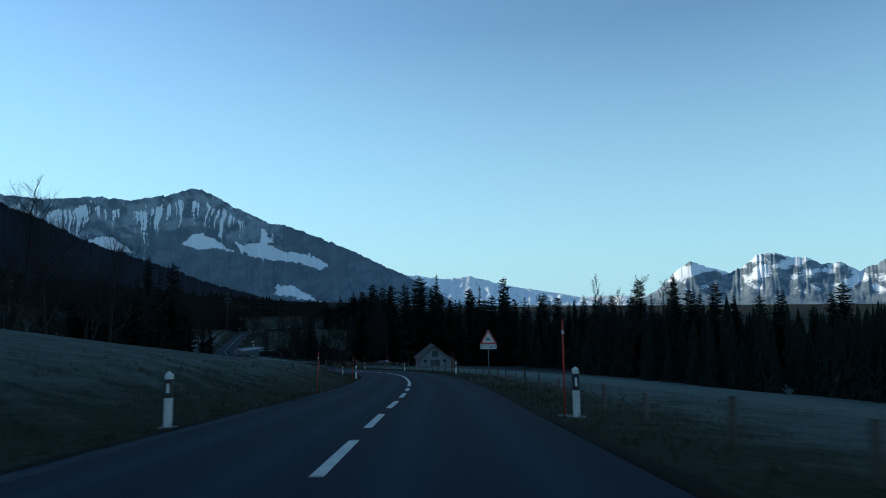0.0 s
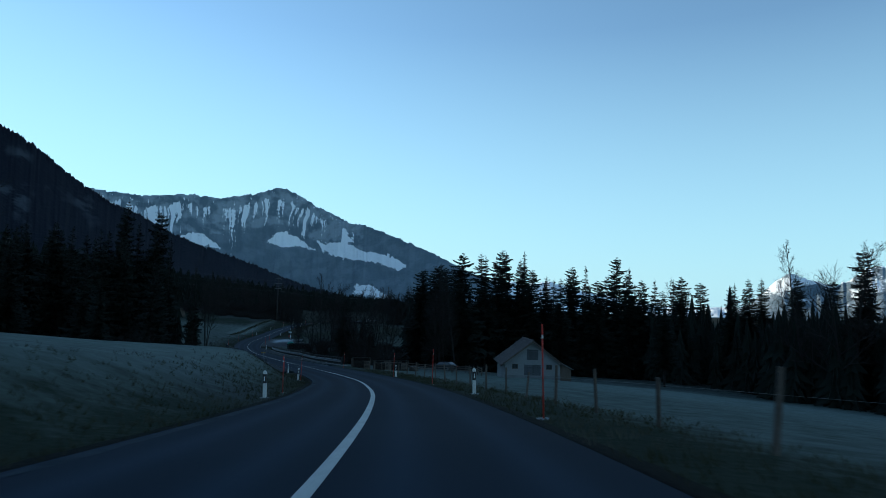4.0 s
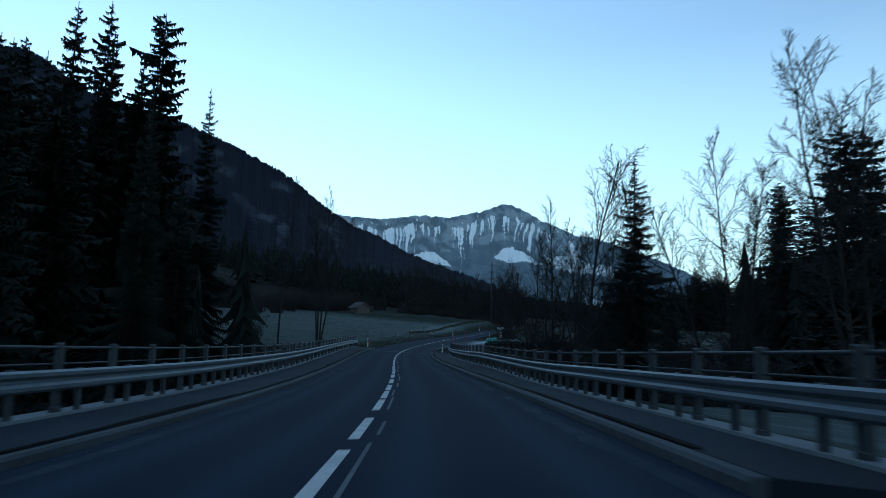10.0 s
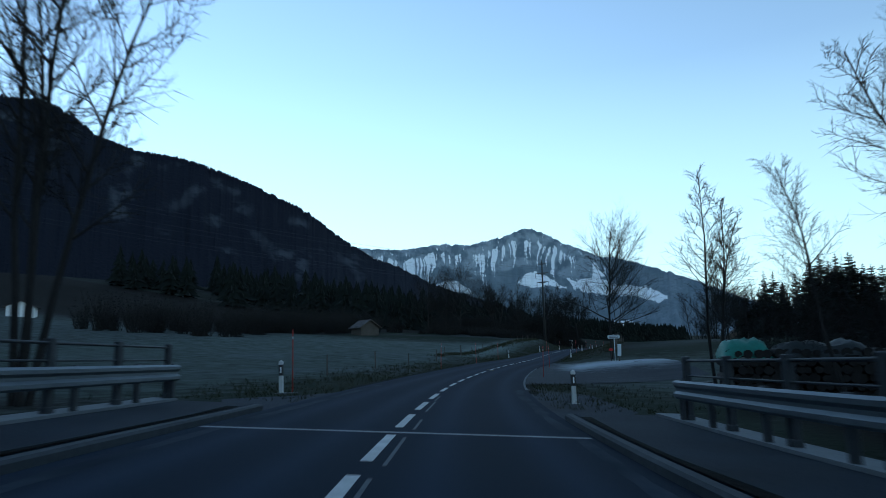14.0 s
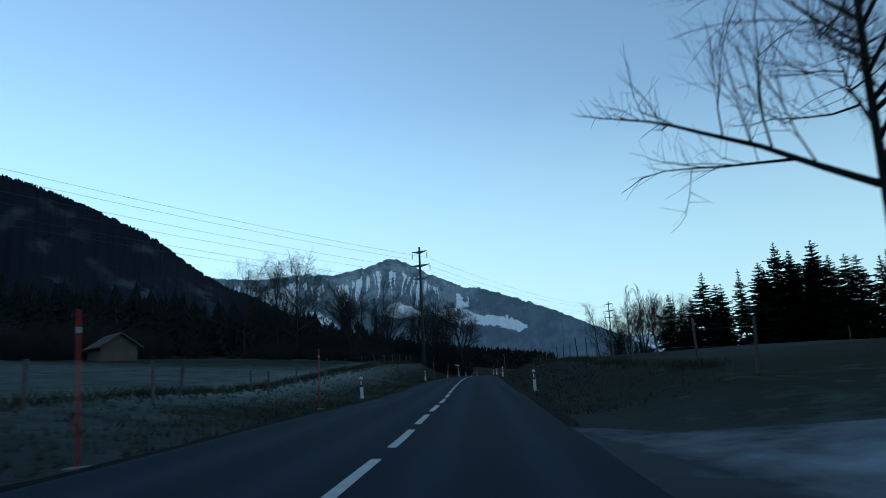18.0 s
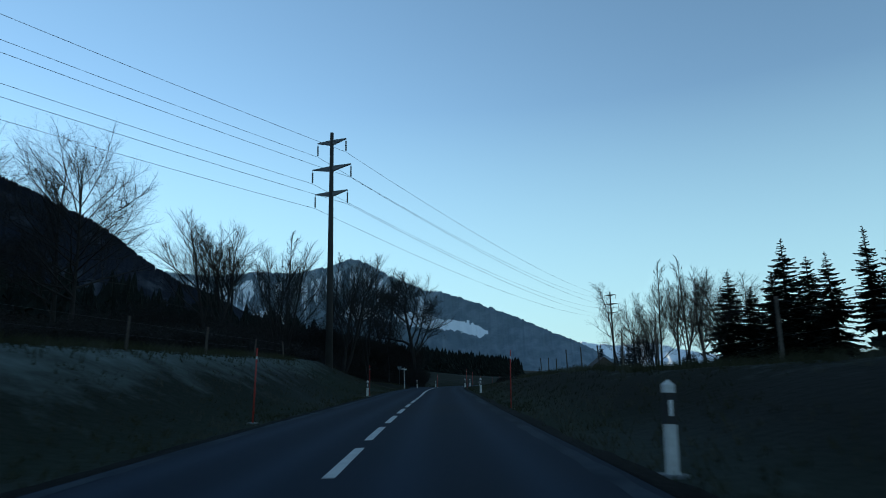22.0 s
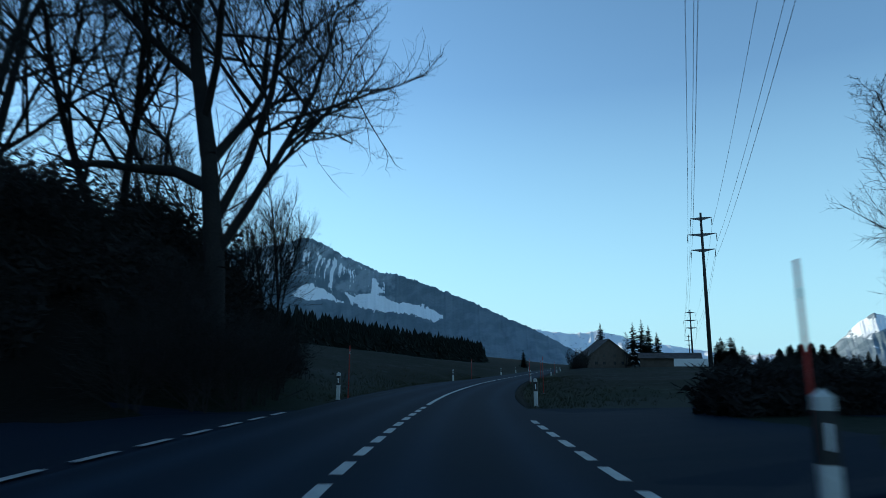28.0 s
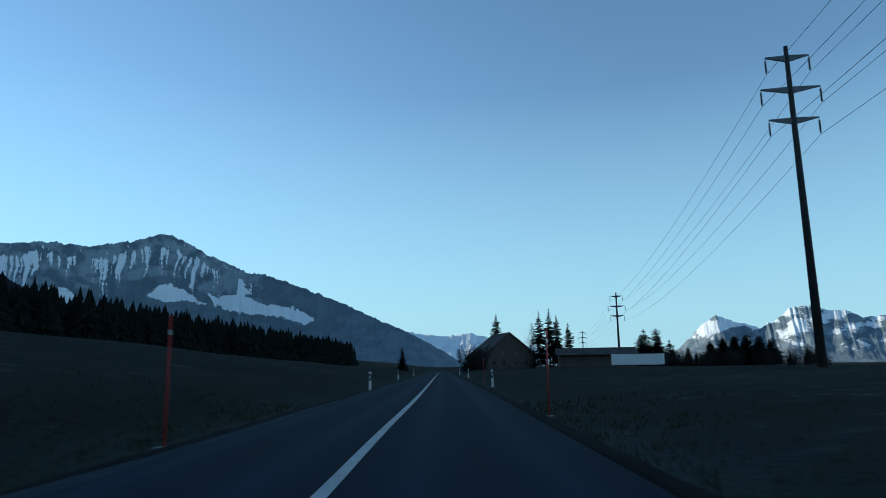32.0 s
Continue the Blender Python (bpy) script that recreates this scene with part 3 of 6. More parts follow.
# ---- mountains ----
def rock_material(name, rock, wood, snow_on):
    m = bpy.data.materials.new(name)
    m.use_nodes = True
    n, l = m.node_tree.nodes, m.node_tree.links
    p = n["Principled BSDF"]
    geo = n.new("ShaderNodeNewGeometry")
    tx = n.new("ShaderNodeTexNoise")
    tx.inputs["Scale"].default_value, tx.inputs["Detail"].default_value = 0.012, 8
    t2 = n.new("ShaderNodeTexNoise")
    t2.inputs["Scale"].default_value, t2.inputs["Detail"].default_value = 0.06, 6
    for t in (tx, t2):
        l.new(geo.outputs["Position"], t.inputs["Vector"])
    r = n.new("ShaderNodeMapRange")
    r.inputs["From Min"].default_value, r.inputs["From Max"].default_value = 0.42, 0.58
    l.new(tx.outputs["Fac"], r.inputs["Value"])
    mx = n.new("ShaderNodeMix")
    mx.data_type = "RGBA"
    mx.inputs[6].default_value, mx.inputs[7].default_value = (*wood, 1), (*rock, 1)
    bare = n.new("ShaderNodeAttribute")
    bare.attribute_name = "bare"
    mul = n.new("ShaderNodeMath")
    mul.operation = "MULTIPLY"
    l.new(r.outputs[0], mul.inputs[0])
    l.new(bare.outputs["Fac"], mul.inputs[1])
    l.new(mul.outputs[0], mx.inputs[0])
    colour = mx.outputs[2]
    if snow_on:
        at = n.new("ShaderNodeAttribute")
        at.attribute_name = "snow"
        sub = n.new("ShaderNodeMath")
        sub.operation = "MULTIPLY_ADD"
        sub.inputs[1].default_value, sub.inputs[2].default_value = 0.7, -0.35
        l.new(t2.outputs["Fac"], sub.inputs[0])
        ad = n.new("ShaderNodeMath")
        l.new(at.outputs["Fac"], ad.inputs[0])
        l.new(sub.outputs[0], ad.inputs[1])
        r2 = n.new("ShaderNodeMapRange")
        r2.inputs["From Min"].default_value, r2.inputs["From Max"].default_value = 0.42, 0.58
        l.new(ad.outputs[0], r2.inputs["Value"])
        m2 = n.new("ShaderNodeMix")
        m2.data_type = "RGBA"
        l.new(r2.outputs[0], m2.inputs[0])
        l.new(colour, m2.inputs[6])
        m2.inputs[7].default_value = (0.82, 0.84, 0.87, 1)
        colour = m2.outputs[2]
    l.new(colour, p.inputs["Base Color"])
    p.inputs["Roughness"].default_value, p.inputs["Specular IOR Level"].default_value = 0.9, 0.1
    bp = n.new("ShaderNodeBump")
    bp.inputs["Strength"].default_value, bp.inputs["Distance"].default_value = 0.5, 9
    l.new(t2.outputs["Fac"], bp.inputs["Height"])
    l.new(bp.outputs["Normal"], p.inputs["Normal"])
    return m


def mountain(name, centre, profile, dist, foot, step, rows, mat, label, gully=1.0, jag=0.0, snow=None, bare=None, seed=0):
    """A range round a centre: (degrees to the left, degrees of height) of its crest, at a distance, down to its foot."""
    az0, az1 = profile[0][0], profile[-1][0]
    az = np.arange(az0, az1 + 1e-6, step)
    el = np.interp(az, [p[0] for p in profile], [p[1] for p in profile])
    v, sn, br = [], [], []
    for i, a in enumerate(az):
        far = dist(a) if callable(dist) else dist
        rough = noise.noise((a * 1.9, seed, 0)) * 0.16 + noise.noise((a * 6.1, seed, 1)) * 0.09
        crest = math.tan(radians(max(el[i] + rough * min(1, max(el[i], 0) / 2), -1))) * far + centre[2]
        teeth = noise.noise((a * 21, seed, 2)) * jag * radians(1) * far + noise.noise((a * 53, seed, 3)) * jag * radians(0.6) * far
        for j in range(rows + 2):
            t = min(j / rows, 1.0)
            d = foot * far + (1 - foot) * far * t ** 0.8
            z = centre[2] - 25 + (crest - centre[2] + 25) * (t ** 1.35)
            if j > rows:
                d, z = far * 1.12, centre[2] + (crest - centre[2]) * 0.4
            z += teeth * max(0.0, t - 0.94) / 0.06 * (j <= rows)
            w = math.sin(math.pi * min(t, 1)) * gully
            g = abs(noise.noise((a * 0.35, t * 1.2, seed + 5))) * 1.2 + abs(noise.noise((a * 1.1, t * 3.2, seed + 6))) * 0.5 + noise.noise((a * 2.6, t * 5, seed + 7)) * 0.14 + noise.noise((a * 9, t * 14, seed + 11)) * 0.05
            d -= w * g * far * 0.026
            z += w * (noise.noise((a * 1.2, t * 2.5, seed + 8)) * 0.007 + noise.noise((a * 4, t * 5, seed + 9)) * 0.002) * far
            x, y = centre[0] - math.sin(radians(a)) * d, centre[1] + math.cos(radians(a)) * d
            v.append((x, y, z))
            e = math.degrees(math.atan2(z - centre[2], d))
            sn.append(snow(a, e, el[i], g) if snow else 0.0)
            br.append(bare(a, e, el[i], g) if bare else 0.3)
    k = rows + 2
    f = [(i * k + j, (i + 1) * k + j, (i + 1) * k + j + 1, i * k + j + 1) for i in range(len(az) - 1) for j in range(k - 1)]
    me = mesh_of(name, v, f, mat, True)
    for key, vals in (("snow", sn), ("bare", br)):
        me.attributes.new(key, "FLOAT", "POINT").data.foreach_set("value", vals)
    return tagged(new(name, me), label, "mountain", kind="structure")


def patch(a, e, outline):
    """How far a point lies inside an outline (over 0) or outside it (under 0), in degrees."""
    best, odd = 9.0, False
    for (x0, y0), (x1, y1) in zip(outline, outline[1:] + outline[:1]):
        dx, dy = x1 - x0, y1 - y0
        t = min(1, max(0, ((a - x0) * dx + (e - y0) * dy) / (dx * dx + dy * dy)))
        best = min(best, math.hypot(a - x0 - t * dx, e - y0 - t * dy))
        if (y0 > e) != (y1 > e) and a < dx * (e - y0) / dy + x0:
            odd = not odd
    return best if odd else -best


FIELDS = [[(22.1, 5.2), (21.4, 5.85), (20.7, 6.05), (19.6, 5.65), (18.1, 4.55), (19.3, 4.8), (21.0, 4.75)],
          [(17.9, 5.35), (17.2, 5.25), (15.6, 5.35), (14.6, 5.0), (13.8, 4.6), (12.2, 4.5), (10.9, 4.1), (10.1, 3.5), (10.9, 3.1), (12.6, 3.7), (15.2, 3.95), (17.3, 4.4)],
          [(14.7, 1.0), (14.6, 1.7), (13.3, 1.75), (10.5, 0.2), (12.5, 0.6)],
          [(29.2, 4.7), (28.4, 5.6), (27.2, 5.4), (25.8, 4.4)], [(16.2, 5.5), (15.7, 5.9), (14.9, 5.75), (15.0, 5.45)]]


def main_snow(a, e, top, g):
    d = top - e
    fray = noise.noise((a * 2.3, e * 3, 1.1)) * 0.22 + noise.noise((a * 7, e * 9, 2.2)) * 0.14
    k = max(0.5 + (patch(a, e, f) + fray) * 3.0 for f in FIELDS)
    if a > 14.8 and d > 0.15:
        bend = a + 0.25 * noise.noise((a * 0.8, e * 0.9, 5.5))
        chute = noise.noise((bend * 1.5, 0.3, 8.8)) * 0.5 + noise.noise((bend * 3.7, e * 0.12, 6.6)) * 0.6 + noise.noise((bend * 8.5, e * 0.6, 1.6)) * 0.5 + noise.noise((a * 14, e * 5, 3.1)) * 0.3
        top_in = min(1.0, max(0.0, (d - 0.5 - 0.35 * noise.noise((a * 1.3, 0, 4.4))) / 0.5))
        k = max(k, (0.5 + chute * 1.05 - 0.22 * max(0.0, d - 1.0)) * top_in, 0.3 + noise.noise((a * 7, e * 2.5, 7.7)) * 0.5 - 0.2 * d)
    return k


def right_snow(a, e, top, g):
    n = noise.noise((a * 0.5 + e * 0.3, e * 0.9, 9)) * 0.9 + noise.noise((a * 1.3 - e * 0.5, e * 1.9, 10)) * 0.55 + noise.noise((a * 5, e * 6, 13)) * 0.14
    return 0.42 + n * 0.75 + 0.13 * (e - 2) - 0.35 * max(0.0, 0.9 - e)


def high_snow(a, e, top, g):
    return 0.72 + noise.noise((a * 3, e * 4, 12)) * 0.35


def crags(a, e, top, g):
    d = top - e
    return max(0.0, 2.6 * (noise.noise((a * 0.42, e * 0.55, 20)) - 0.12) + 0.5 * noise.noise((a * 2.2, e * 1.6, 21))) * (0.4 < d < 6.5) * (a > 33)


# pale blue of distance haze is mixed into both the rock and wood colours
HAZED_ROCK = rock_material("hazed_snowy_rock", (0.29, 0.34, 0.38), (0.132, 0.174, 0.208), True)
# the ridge's wood and crag colours carry the blue of distance haze
HAZED_WOODS = rock_material("hazed_wooded_slope", (0.04, 0.046, 0.056), (0.0075, 0.0095, 0.016), False)
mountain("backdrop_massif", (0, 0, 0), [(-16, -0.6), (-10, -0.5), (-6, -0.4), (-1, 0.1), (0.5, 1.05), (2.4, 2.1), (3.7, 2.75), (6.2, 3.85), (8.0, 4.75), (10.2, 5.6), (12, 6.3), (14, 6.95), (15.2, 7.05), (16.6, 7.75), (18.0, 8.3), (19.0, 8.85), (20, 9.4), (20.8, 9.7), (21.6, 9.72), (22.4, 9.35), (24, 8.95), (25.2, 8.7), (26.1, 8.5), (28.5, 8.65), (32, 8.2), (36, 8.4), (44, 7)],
         lambda a: float(np.interp(a, [-10, 3, 10, 19, 24, 44], [3600, 3750, 4150, 4700, 4650, 4500])), 0.87, 0.065, 84, HAZED_ROCK, "grey rocky mountain with snow streaks and wooded lower slopes", 0.4, 0.07, main_snow, lambda a, e, top, g: 0.9 if top - e < 3.0 and a > 14 else 0.25, 1)
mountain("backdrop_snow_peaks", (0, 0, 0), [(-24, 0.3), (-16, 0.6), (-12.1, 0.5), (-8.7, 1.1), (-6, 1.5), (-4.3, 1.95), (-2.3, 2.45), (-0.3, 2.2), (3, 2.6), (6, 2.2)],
         4880, 0.9, 0.1, 24, HAZED_ROCK, "distant snow-covered mountain ridge", 0.8, 0.03, high_snow, lambda a, e, top, g: 0.8, 2)
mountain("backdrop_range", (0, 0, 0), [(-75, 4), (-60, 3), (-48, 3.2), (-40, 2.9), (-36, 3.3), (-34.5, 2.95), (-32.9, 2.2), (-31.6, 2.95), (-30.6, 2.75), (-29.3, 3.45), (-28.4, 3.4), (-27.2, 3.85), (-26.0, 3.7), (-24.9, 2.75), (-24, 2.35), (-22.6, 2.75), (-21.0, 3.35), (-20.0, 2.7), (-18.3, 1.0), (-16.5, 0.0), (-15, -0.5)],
         4750, 0.86, 0.06, 60, HAZED_ROCK, "distant snowy mountain range with wooded foot", 0.4, 0.02, right_snow, lambda a, e, top, g: 0.5, 3)
# crest past 67 degrees is unseen, added to keep the valley in shade
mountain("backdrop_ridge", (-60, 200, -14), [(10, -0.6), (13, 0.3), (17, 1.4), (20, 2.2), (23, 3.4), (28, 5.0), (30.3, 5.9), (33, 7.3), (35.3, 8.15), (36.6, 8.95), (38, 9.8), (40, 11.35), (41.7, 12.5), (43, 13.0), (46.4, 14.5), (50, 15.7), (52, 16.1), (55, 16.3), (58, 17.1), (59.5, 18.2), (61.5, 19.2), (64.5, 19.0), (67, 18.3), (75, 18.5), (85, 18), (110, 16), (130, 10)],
         3600, 0.55, 0.06, 90, HAZED_WOODS, "dark wooded mountain ridge with pale crags in shade", 0.45, 0.25, None, crags, 4)

# ---- trees ----
def conifer_mesh(height, spread, seed, bare=0.12, fine=1.0, blunt=0.85):
    """Trunk and crown of a spruce: whorls of drooping boughs, each a ragged fan of hanging twigs."""
    rng = random.Random(seed)
    trunk, crown = Shape(), Shape()
    lean = Vector((rng.uniform(-0.3, 0.3), rng.uniform(-0.3, 0.3), height))
    r = height * 0.014
    trunk.tube((0, 0, -0.6), lean * 0.5, r, r * 0.6, 7).tube(lean * 0.5, lean, r * 0.6, 0.02, 6)
    lop = [rng.uniform(0.75, 1.2) for _ in range(9)]
    z = bare
    while z < 0.99:
        k = 1 - z
        bulge = lop[min(int(z * 9), 8)]
        reach = spread * (k ** blunt) * rng.uniform(0.72, 1.12) * bulge + 0.1
        n = 10 if z < 0.6 else 8 if z < 0.85 else 5
        turn = rng.uniform(0, 6.3)
        for i in range(n):
            if rng.random() < 0.08:
                continue
            a = turn + 6.283 * i / n + rng.uniform(-0.4, 0.4)
            ln = reach * rng.uniform(0.45, 1.25)
            base = lean * z + Vector((0, 0, rng.uniform(-0.25, 0.25)))
            out = Vector((math.cos(a), math.sin(a), 0))
            side = Vector((-out.y, out.x, 0))
            rise = rng.uniform(-0.4, 0.0) + 0.55 * z * z
            mid = base + out * ln * 0.55 + Vector((0, 0, ln * (rise * 0.5 - 0.1)))
            tip = base + out * ln + Vector((0, 0, ln * (rise - 0.08)))
            v, f = [], []
            spikes = int(7 * fine)
            for q in range(spikes):
                t = (q + rng.uniform(0.2, 0.6)) / spikes
                c = base.lerp(mid, t / 0.55) if t < 0.55 else mid.lerp(tip, (t - 0.55) / 0.45)
                c2 = c + out * ln * 0.2 / fine ** 1.6 + Vector((0, 0, 0.02 * ln))
                wide = (0.34 * (1 - t) + 0.09) * ln * rng.uniform(0.6, 1.4) + 0.05
                o = len(v)
                v += [c, c2]
                for sd in (-1, 1):
                    v.append(c + side * sd * wide + out * wide * rng.uniform(0.3, 0.9) + Vector((0, 0, -wide * rng.uniform(0.15, 0.75))))
                for _ in range(2):
                    v.append(c + side * rng.uniform(-0.5, 0.5) * wide + out * 0.1 * ln + Vector((0, 0, -rng.uniform(0.25, 0.75) * (0.25 + 0.13 * ln))))
                f += [(o, o + 1, o + 2), (o, o + 3, o + 1), (o, o + 4, o + 1), (o, o + 5, o + 1)]
            o = len(v)
            w = 0.03 * ln + 0.03
            v += [mid, mid + side * w, tip + out * 0.1 * ln, mid - side * w]
            f += [(o, o + 1, o + 2), (o, o + 2, o + 3)]
            crown.add(v, f)
        z += rng.uniform(0.7, 1.3) * (0.017 + 0.012 * k) * (16 / max(height, 8)) ** 0.35
    return mesh_of("trunk", trunk.v, trunk.f, BARK), mesh_of("crown", crown.v, crown.f, NEEDLE)


def bare_tree_mesh(height, seed, stems=1, spread=0.5, levels=5, first=0.22, droop=0.0, thick=1.0, leader=False, wiggle=1.0, lead_kids=17, lead_len=0.36):
    """Trunk with limbs, and the fine twigs of a leafless tree."""
    rng = random.Random(seed)
    wood, twig = Shape(), Shape()

    def grow(p, d, ln, r, level):
        steps = 7 if leader and level == 0 else 3 if level < 3 else 2
        shape = wood if level < 3 else twig
        sides = 8 if level == 0 else 6 if level == 1 else 4 if level == 2 else 3
        pts = [p]
        rad = [r]
        for i in range(steps):
            d = (d + Vector((rng.uniform(-1, 1), rng.uniform(-1, 1), rng.uniform(-0.5, 0.7) - droop * (level > 2))) * (0.12 + 0.05 * level) * (wiggle if level else min(wiggle, 1) * (0.35 if leader else 1))).normalized()
            q = pts[-1] + d * ln / steps
            r2 = rad[-1] * (0.86 if leader and level == 0 else 0.8 if level < 4 else 0.65)
            shape.tube(pts[-1], q, rad[-1], r2, sides, cap=False)
            pts.append(q)
            rad.append(r2)
        if level >= levels:
            return
        kids = lead_kids if leader and level == 0 else (6, 5, 6, 6, 4, 3)[min(level, 5)]
        for i in range(kids):
            t = (first if level == 0 else 0.25) + (1 - (first if level == 0 else 0.25)) * (i + rng.uniform(0.1, 0.9)) / kids
            k = min(int(t * steps), steps - 1)
            c = pts[k].lerp(pts[k + 1], t * steps - k)
            axis = Vector((rng.uniform(-1, 1), rng.uniform(-1, 1), rng.uniform(-0.3, 0.6)))
            side = (axis - d * axis.dot(d)).normalized()
            ang = rng.uniform(0.45, 0.95) * (0.75 + spread)
            if leader and level == 0:
                ang = (1.25 - 0.7 * (t - first) / (1 - first)) * rng.uniform(0.8, 1.15) * (0.55 + 1.5 * spread)
            nd = (d * math.cos(ang) + side * math.sin(ang) + Vector((0, 0, 0.16))).normalized()
            grow(c, nd, ln * (lead_len * rng.uniform(0.82, 1.15) if leader and level == 0 else rng.uniform(0.5, 0.72)) * ((1.0 - 0.3 * t) if leader and level == 0 else (1.15 - 0.35 * t)), max(rad[k] * rng.uniform(0.45, 0.62), 0.006), level + 1)
        grow(pts[-1], d, ln * (0.16 if leader and level == 0 else 0.5), rad[-1], level + 1)

    for i in range(stems):
        a = rng.uniform(0, 6.28)
        k = 0.0 if stems == 1 else rng.uniform(0.12, 0.4)
        grow(Vector((math.cos(a), math.sin(a), 0)) * (0.25 * (stems > 1)) + Vector((0, 0, -0.4)), Vector((k * math.cos(a), k * math.sin(a), 1)).normalized(),
             height * (0.9 if leader else 0.62) * rng.uniform(0.85, 1.1), height * 0.0165 * thick / (stems ** 0.4), 0)
    return mesh_of("trunk", wood.v, wood.f, BARK, True), mesh_of("crown", twig.v, twig.f, TWIG)


def slender_tree_mesh(height, seed, stems=1, splay=0.1, first=0.3, reach=0.27, kids=32, thick=1.0, bend=0.05):
    """Slim leafless stems with many fine ascending side branches."""
    rng = random.Random(seed)
    wood, twig = Shape(), Shape()

    def line(shape, p, d, ln, r, steps, lift, jit, sides):
        pts, rad = [p], [r]
        for i in range(steps):
            d = (d + Vector((rng.uniform(-jit, jit), rng.uniform(-jit, jit), rng.uniform(-jit, jit) * 0.5 + lift))).normalized()
            q, r2 = pts[-1] + d * ln / steps, max(r * (1 - (i + 1) / steps) ** 0.8, r * 0.22, 0.004)
            shape.tube(pts[-1], q, rad[-1], r2, sides, cap=False)
            pts.append(q)
            rad.append(r2)
        return pts, rad

    def spot(pts, t):
        n = len(pts) - 1
        k = min(int(t * n), n - 1)
        return pts[k].lerp(pts[k + 1], t * n - k), (pts[k + 1] - pts[k]).normalized(), k

    def off(d, ang, a):
        side = d.orthogonal().normalized()
        return (d * math.cos(ang) + (side * math.cos(a) + d.cross(side) * math.sin(a)) * math.sin(ang)).normalized()

    for k in range(stems):
        a = 6.283 * k / stems + rng.uniform(-0.5, 0.5)
        tip = splay * rng.uniform(0.7, 1.3) if stems > 1 else bend
        d = Vector((math.cos(a) * tip, math.sin(a) * tip, 1)).normalized()
        h = height * (rng.uniform(0.8, 1.0) if stems > 1 else 1.0)
        pts, rad = line(wood, Vector((math.cos(a), math.sin(a), 0)) * (0.2 if stems > 1 else 0) + Vector((0, 0, -0.5)), d, h, height * 0.0095 * thick * (0.8 if stems > 1 else 1), 10, 0.015, 0.05 + bend * 0.5, 7)
        turn = rng.uniform(0, 6.3)
        for i in range(kids):
            t = first + (0.985 - first) * (i + rng.uniform(0, 0.9)) / kids
            c, ax, q = spot(pts, t)
            turn += 2.4 + rng.uniform(-0.5, 0.5)
            w = (t - first) / (1 - first)
            ln = reach * height * (1 - 0.72 * w) * (0.55 + 0.45 * min(1, w * 5)) * rng.uniform(0.55, 1.2)
            bp, br = line(wood, c, off(ax, rng.uniform(0.85, 1.15) - 0.4 * w, turn), ln, max(rad[q] * 0.5, 0.024), 5, 0.1, 0.13, 4)
            for j in range(11):
                tt = 0.15 + 0.83 * (j + rng.uniform(0, 0.8)) / 11
                c2, ax2, _ = spot(bp, tt)
                ln2 = ln * (0.52 - 0.26 * tt) * rng.uniform(0.6, 1.25)
                tp, _ = line(twig, c2, off(ax2, rng.uniform(0.5, 0.95), rng.uniform(0, 6.3)), ln2, 0.017, 3, 0.08, 0.16, 3)
                for m in range(5):
                    c3, ax3, _ = spot(tp, 0.2 + 0.78 * (m + rng.random()) / 5)
                    line(twig, c3, off(ax3, rng.uniform(0.4, 0.9), rng.uniform(0, 6.3)), ln2 * rng.uniform(0.3, 0.6), 0.012, 2, 0.05, 0.15, 3)
    return mesh_of("trunk", wood.v, wood.f, BARK, True), mesh_of("crown", twig.v, twig.f, TWIG)


CONIFERS = [conifer_mesh(20, 4.9, 11), conifer_mesh(22, 4.3, 12, 0.2), conifer_mesh(18, 5.0, 13, 0.06), conifer_mesh(24, 4.2, 14, 0.3), conifer_mesh(20, 3.9, 15, 0.1), conifer_mesh(20, 4.3, 16, 0.04, 3.2), conifer_mesh(22, 4.7, 17, 0.12, blunt=0.6), conifer_mesh(24, 4.3, 18, 0.2, blunt=0.65)]
OAK = bare_tree_mesh(20, 47, 1, 0.65, 5, 0.26, thick=1.75, wiggle=2.0)
FAN = bare_tree_mesh(20, 53, 1, 0.42, 4, 0.28, thick=1.1, leader=True, wiggle=1.2, lead_kids=26, lead_len=0.46, droop=0.15)
BARES = [bare_tree_mesh(18, 21, 1, 0.35, 4, thick=1.1), bare_tree_mesh(18, 22, 3, 0.3, 4, thick=1.1), bare_tree_mesh(18, 23, 1, 0.5, 4, 0.3, thick=1.1), bare_tree_mesh(18, 24, 2, 0.25, 4, 0.3, thick=1.1), OAK, FAN, bare_tree_mesh(18, 61, 4, 0.25, 5, 0.2), slender_tree_mesh(20, 64, reach=0.2), slender_tree_mesh(20, 71, 1, reach=0.3, kids=28, first=0.35, bend=0.13), slender_tree_mesh(18, 74, 4, 0.13, 0.3, 0.26, 24), slender_tree_mesh(18, 77, 3, 0.07, 0.32, 0.22, 26), slender_tree_mesh(18, 79, 6, 0.2, 0.32, 0.22, 20, 0.9)]
SHRUBS = [bare_tree_mesh(5, 31, 6, 0.45, 3, 0.1), bare_tree_mesh(5, 32, 7, 0.5, 3, 0.08)]
BASE_H = {k: [max(v.co.z for me in pair for v in me.vertices) for pair in pool] for k, pool in (("c", CONIFERS), ("b", BARES), ("s", SHRUBS))}
count = [0]


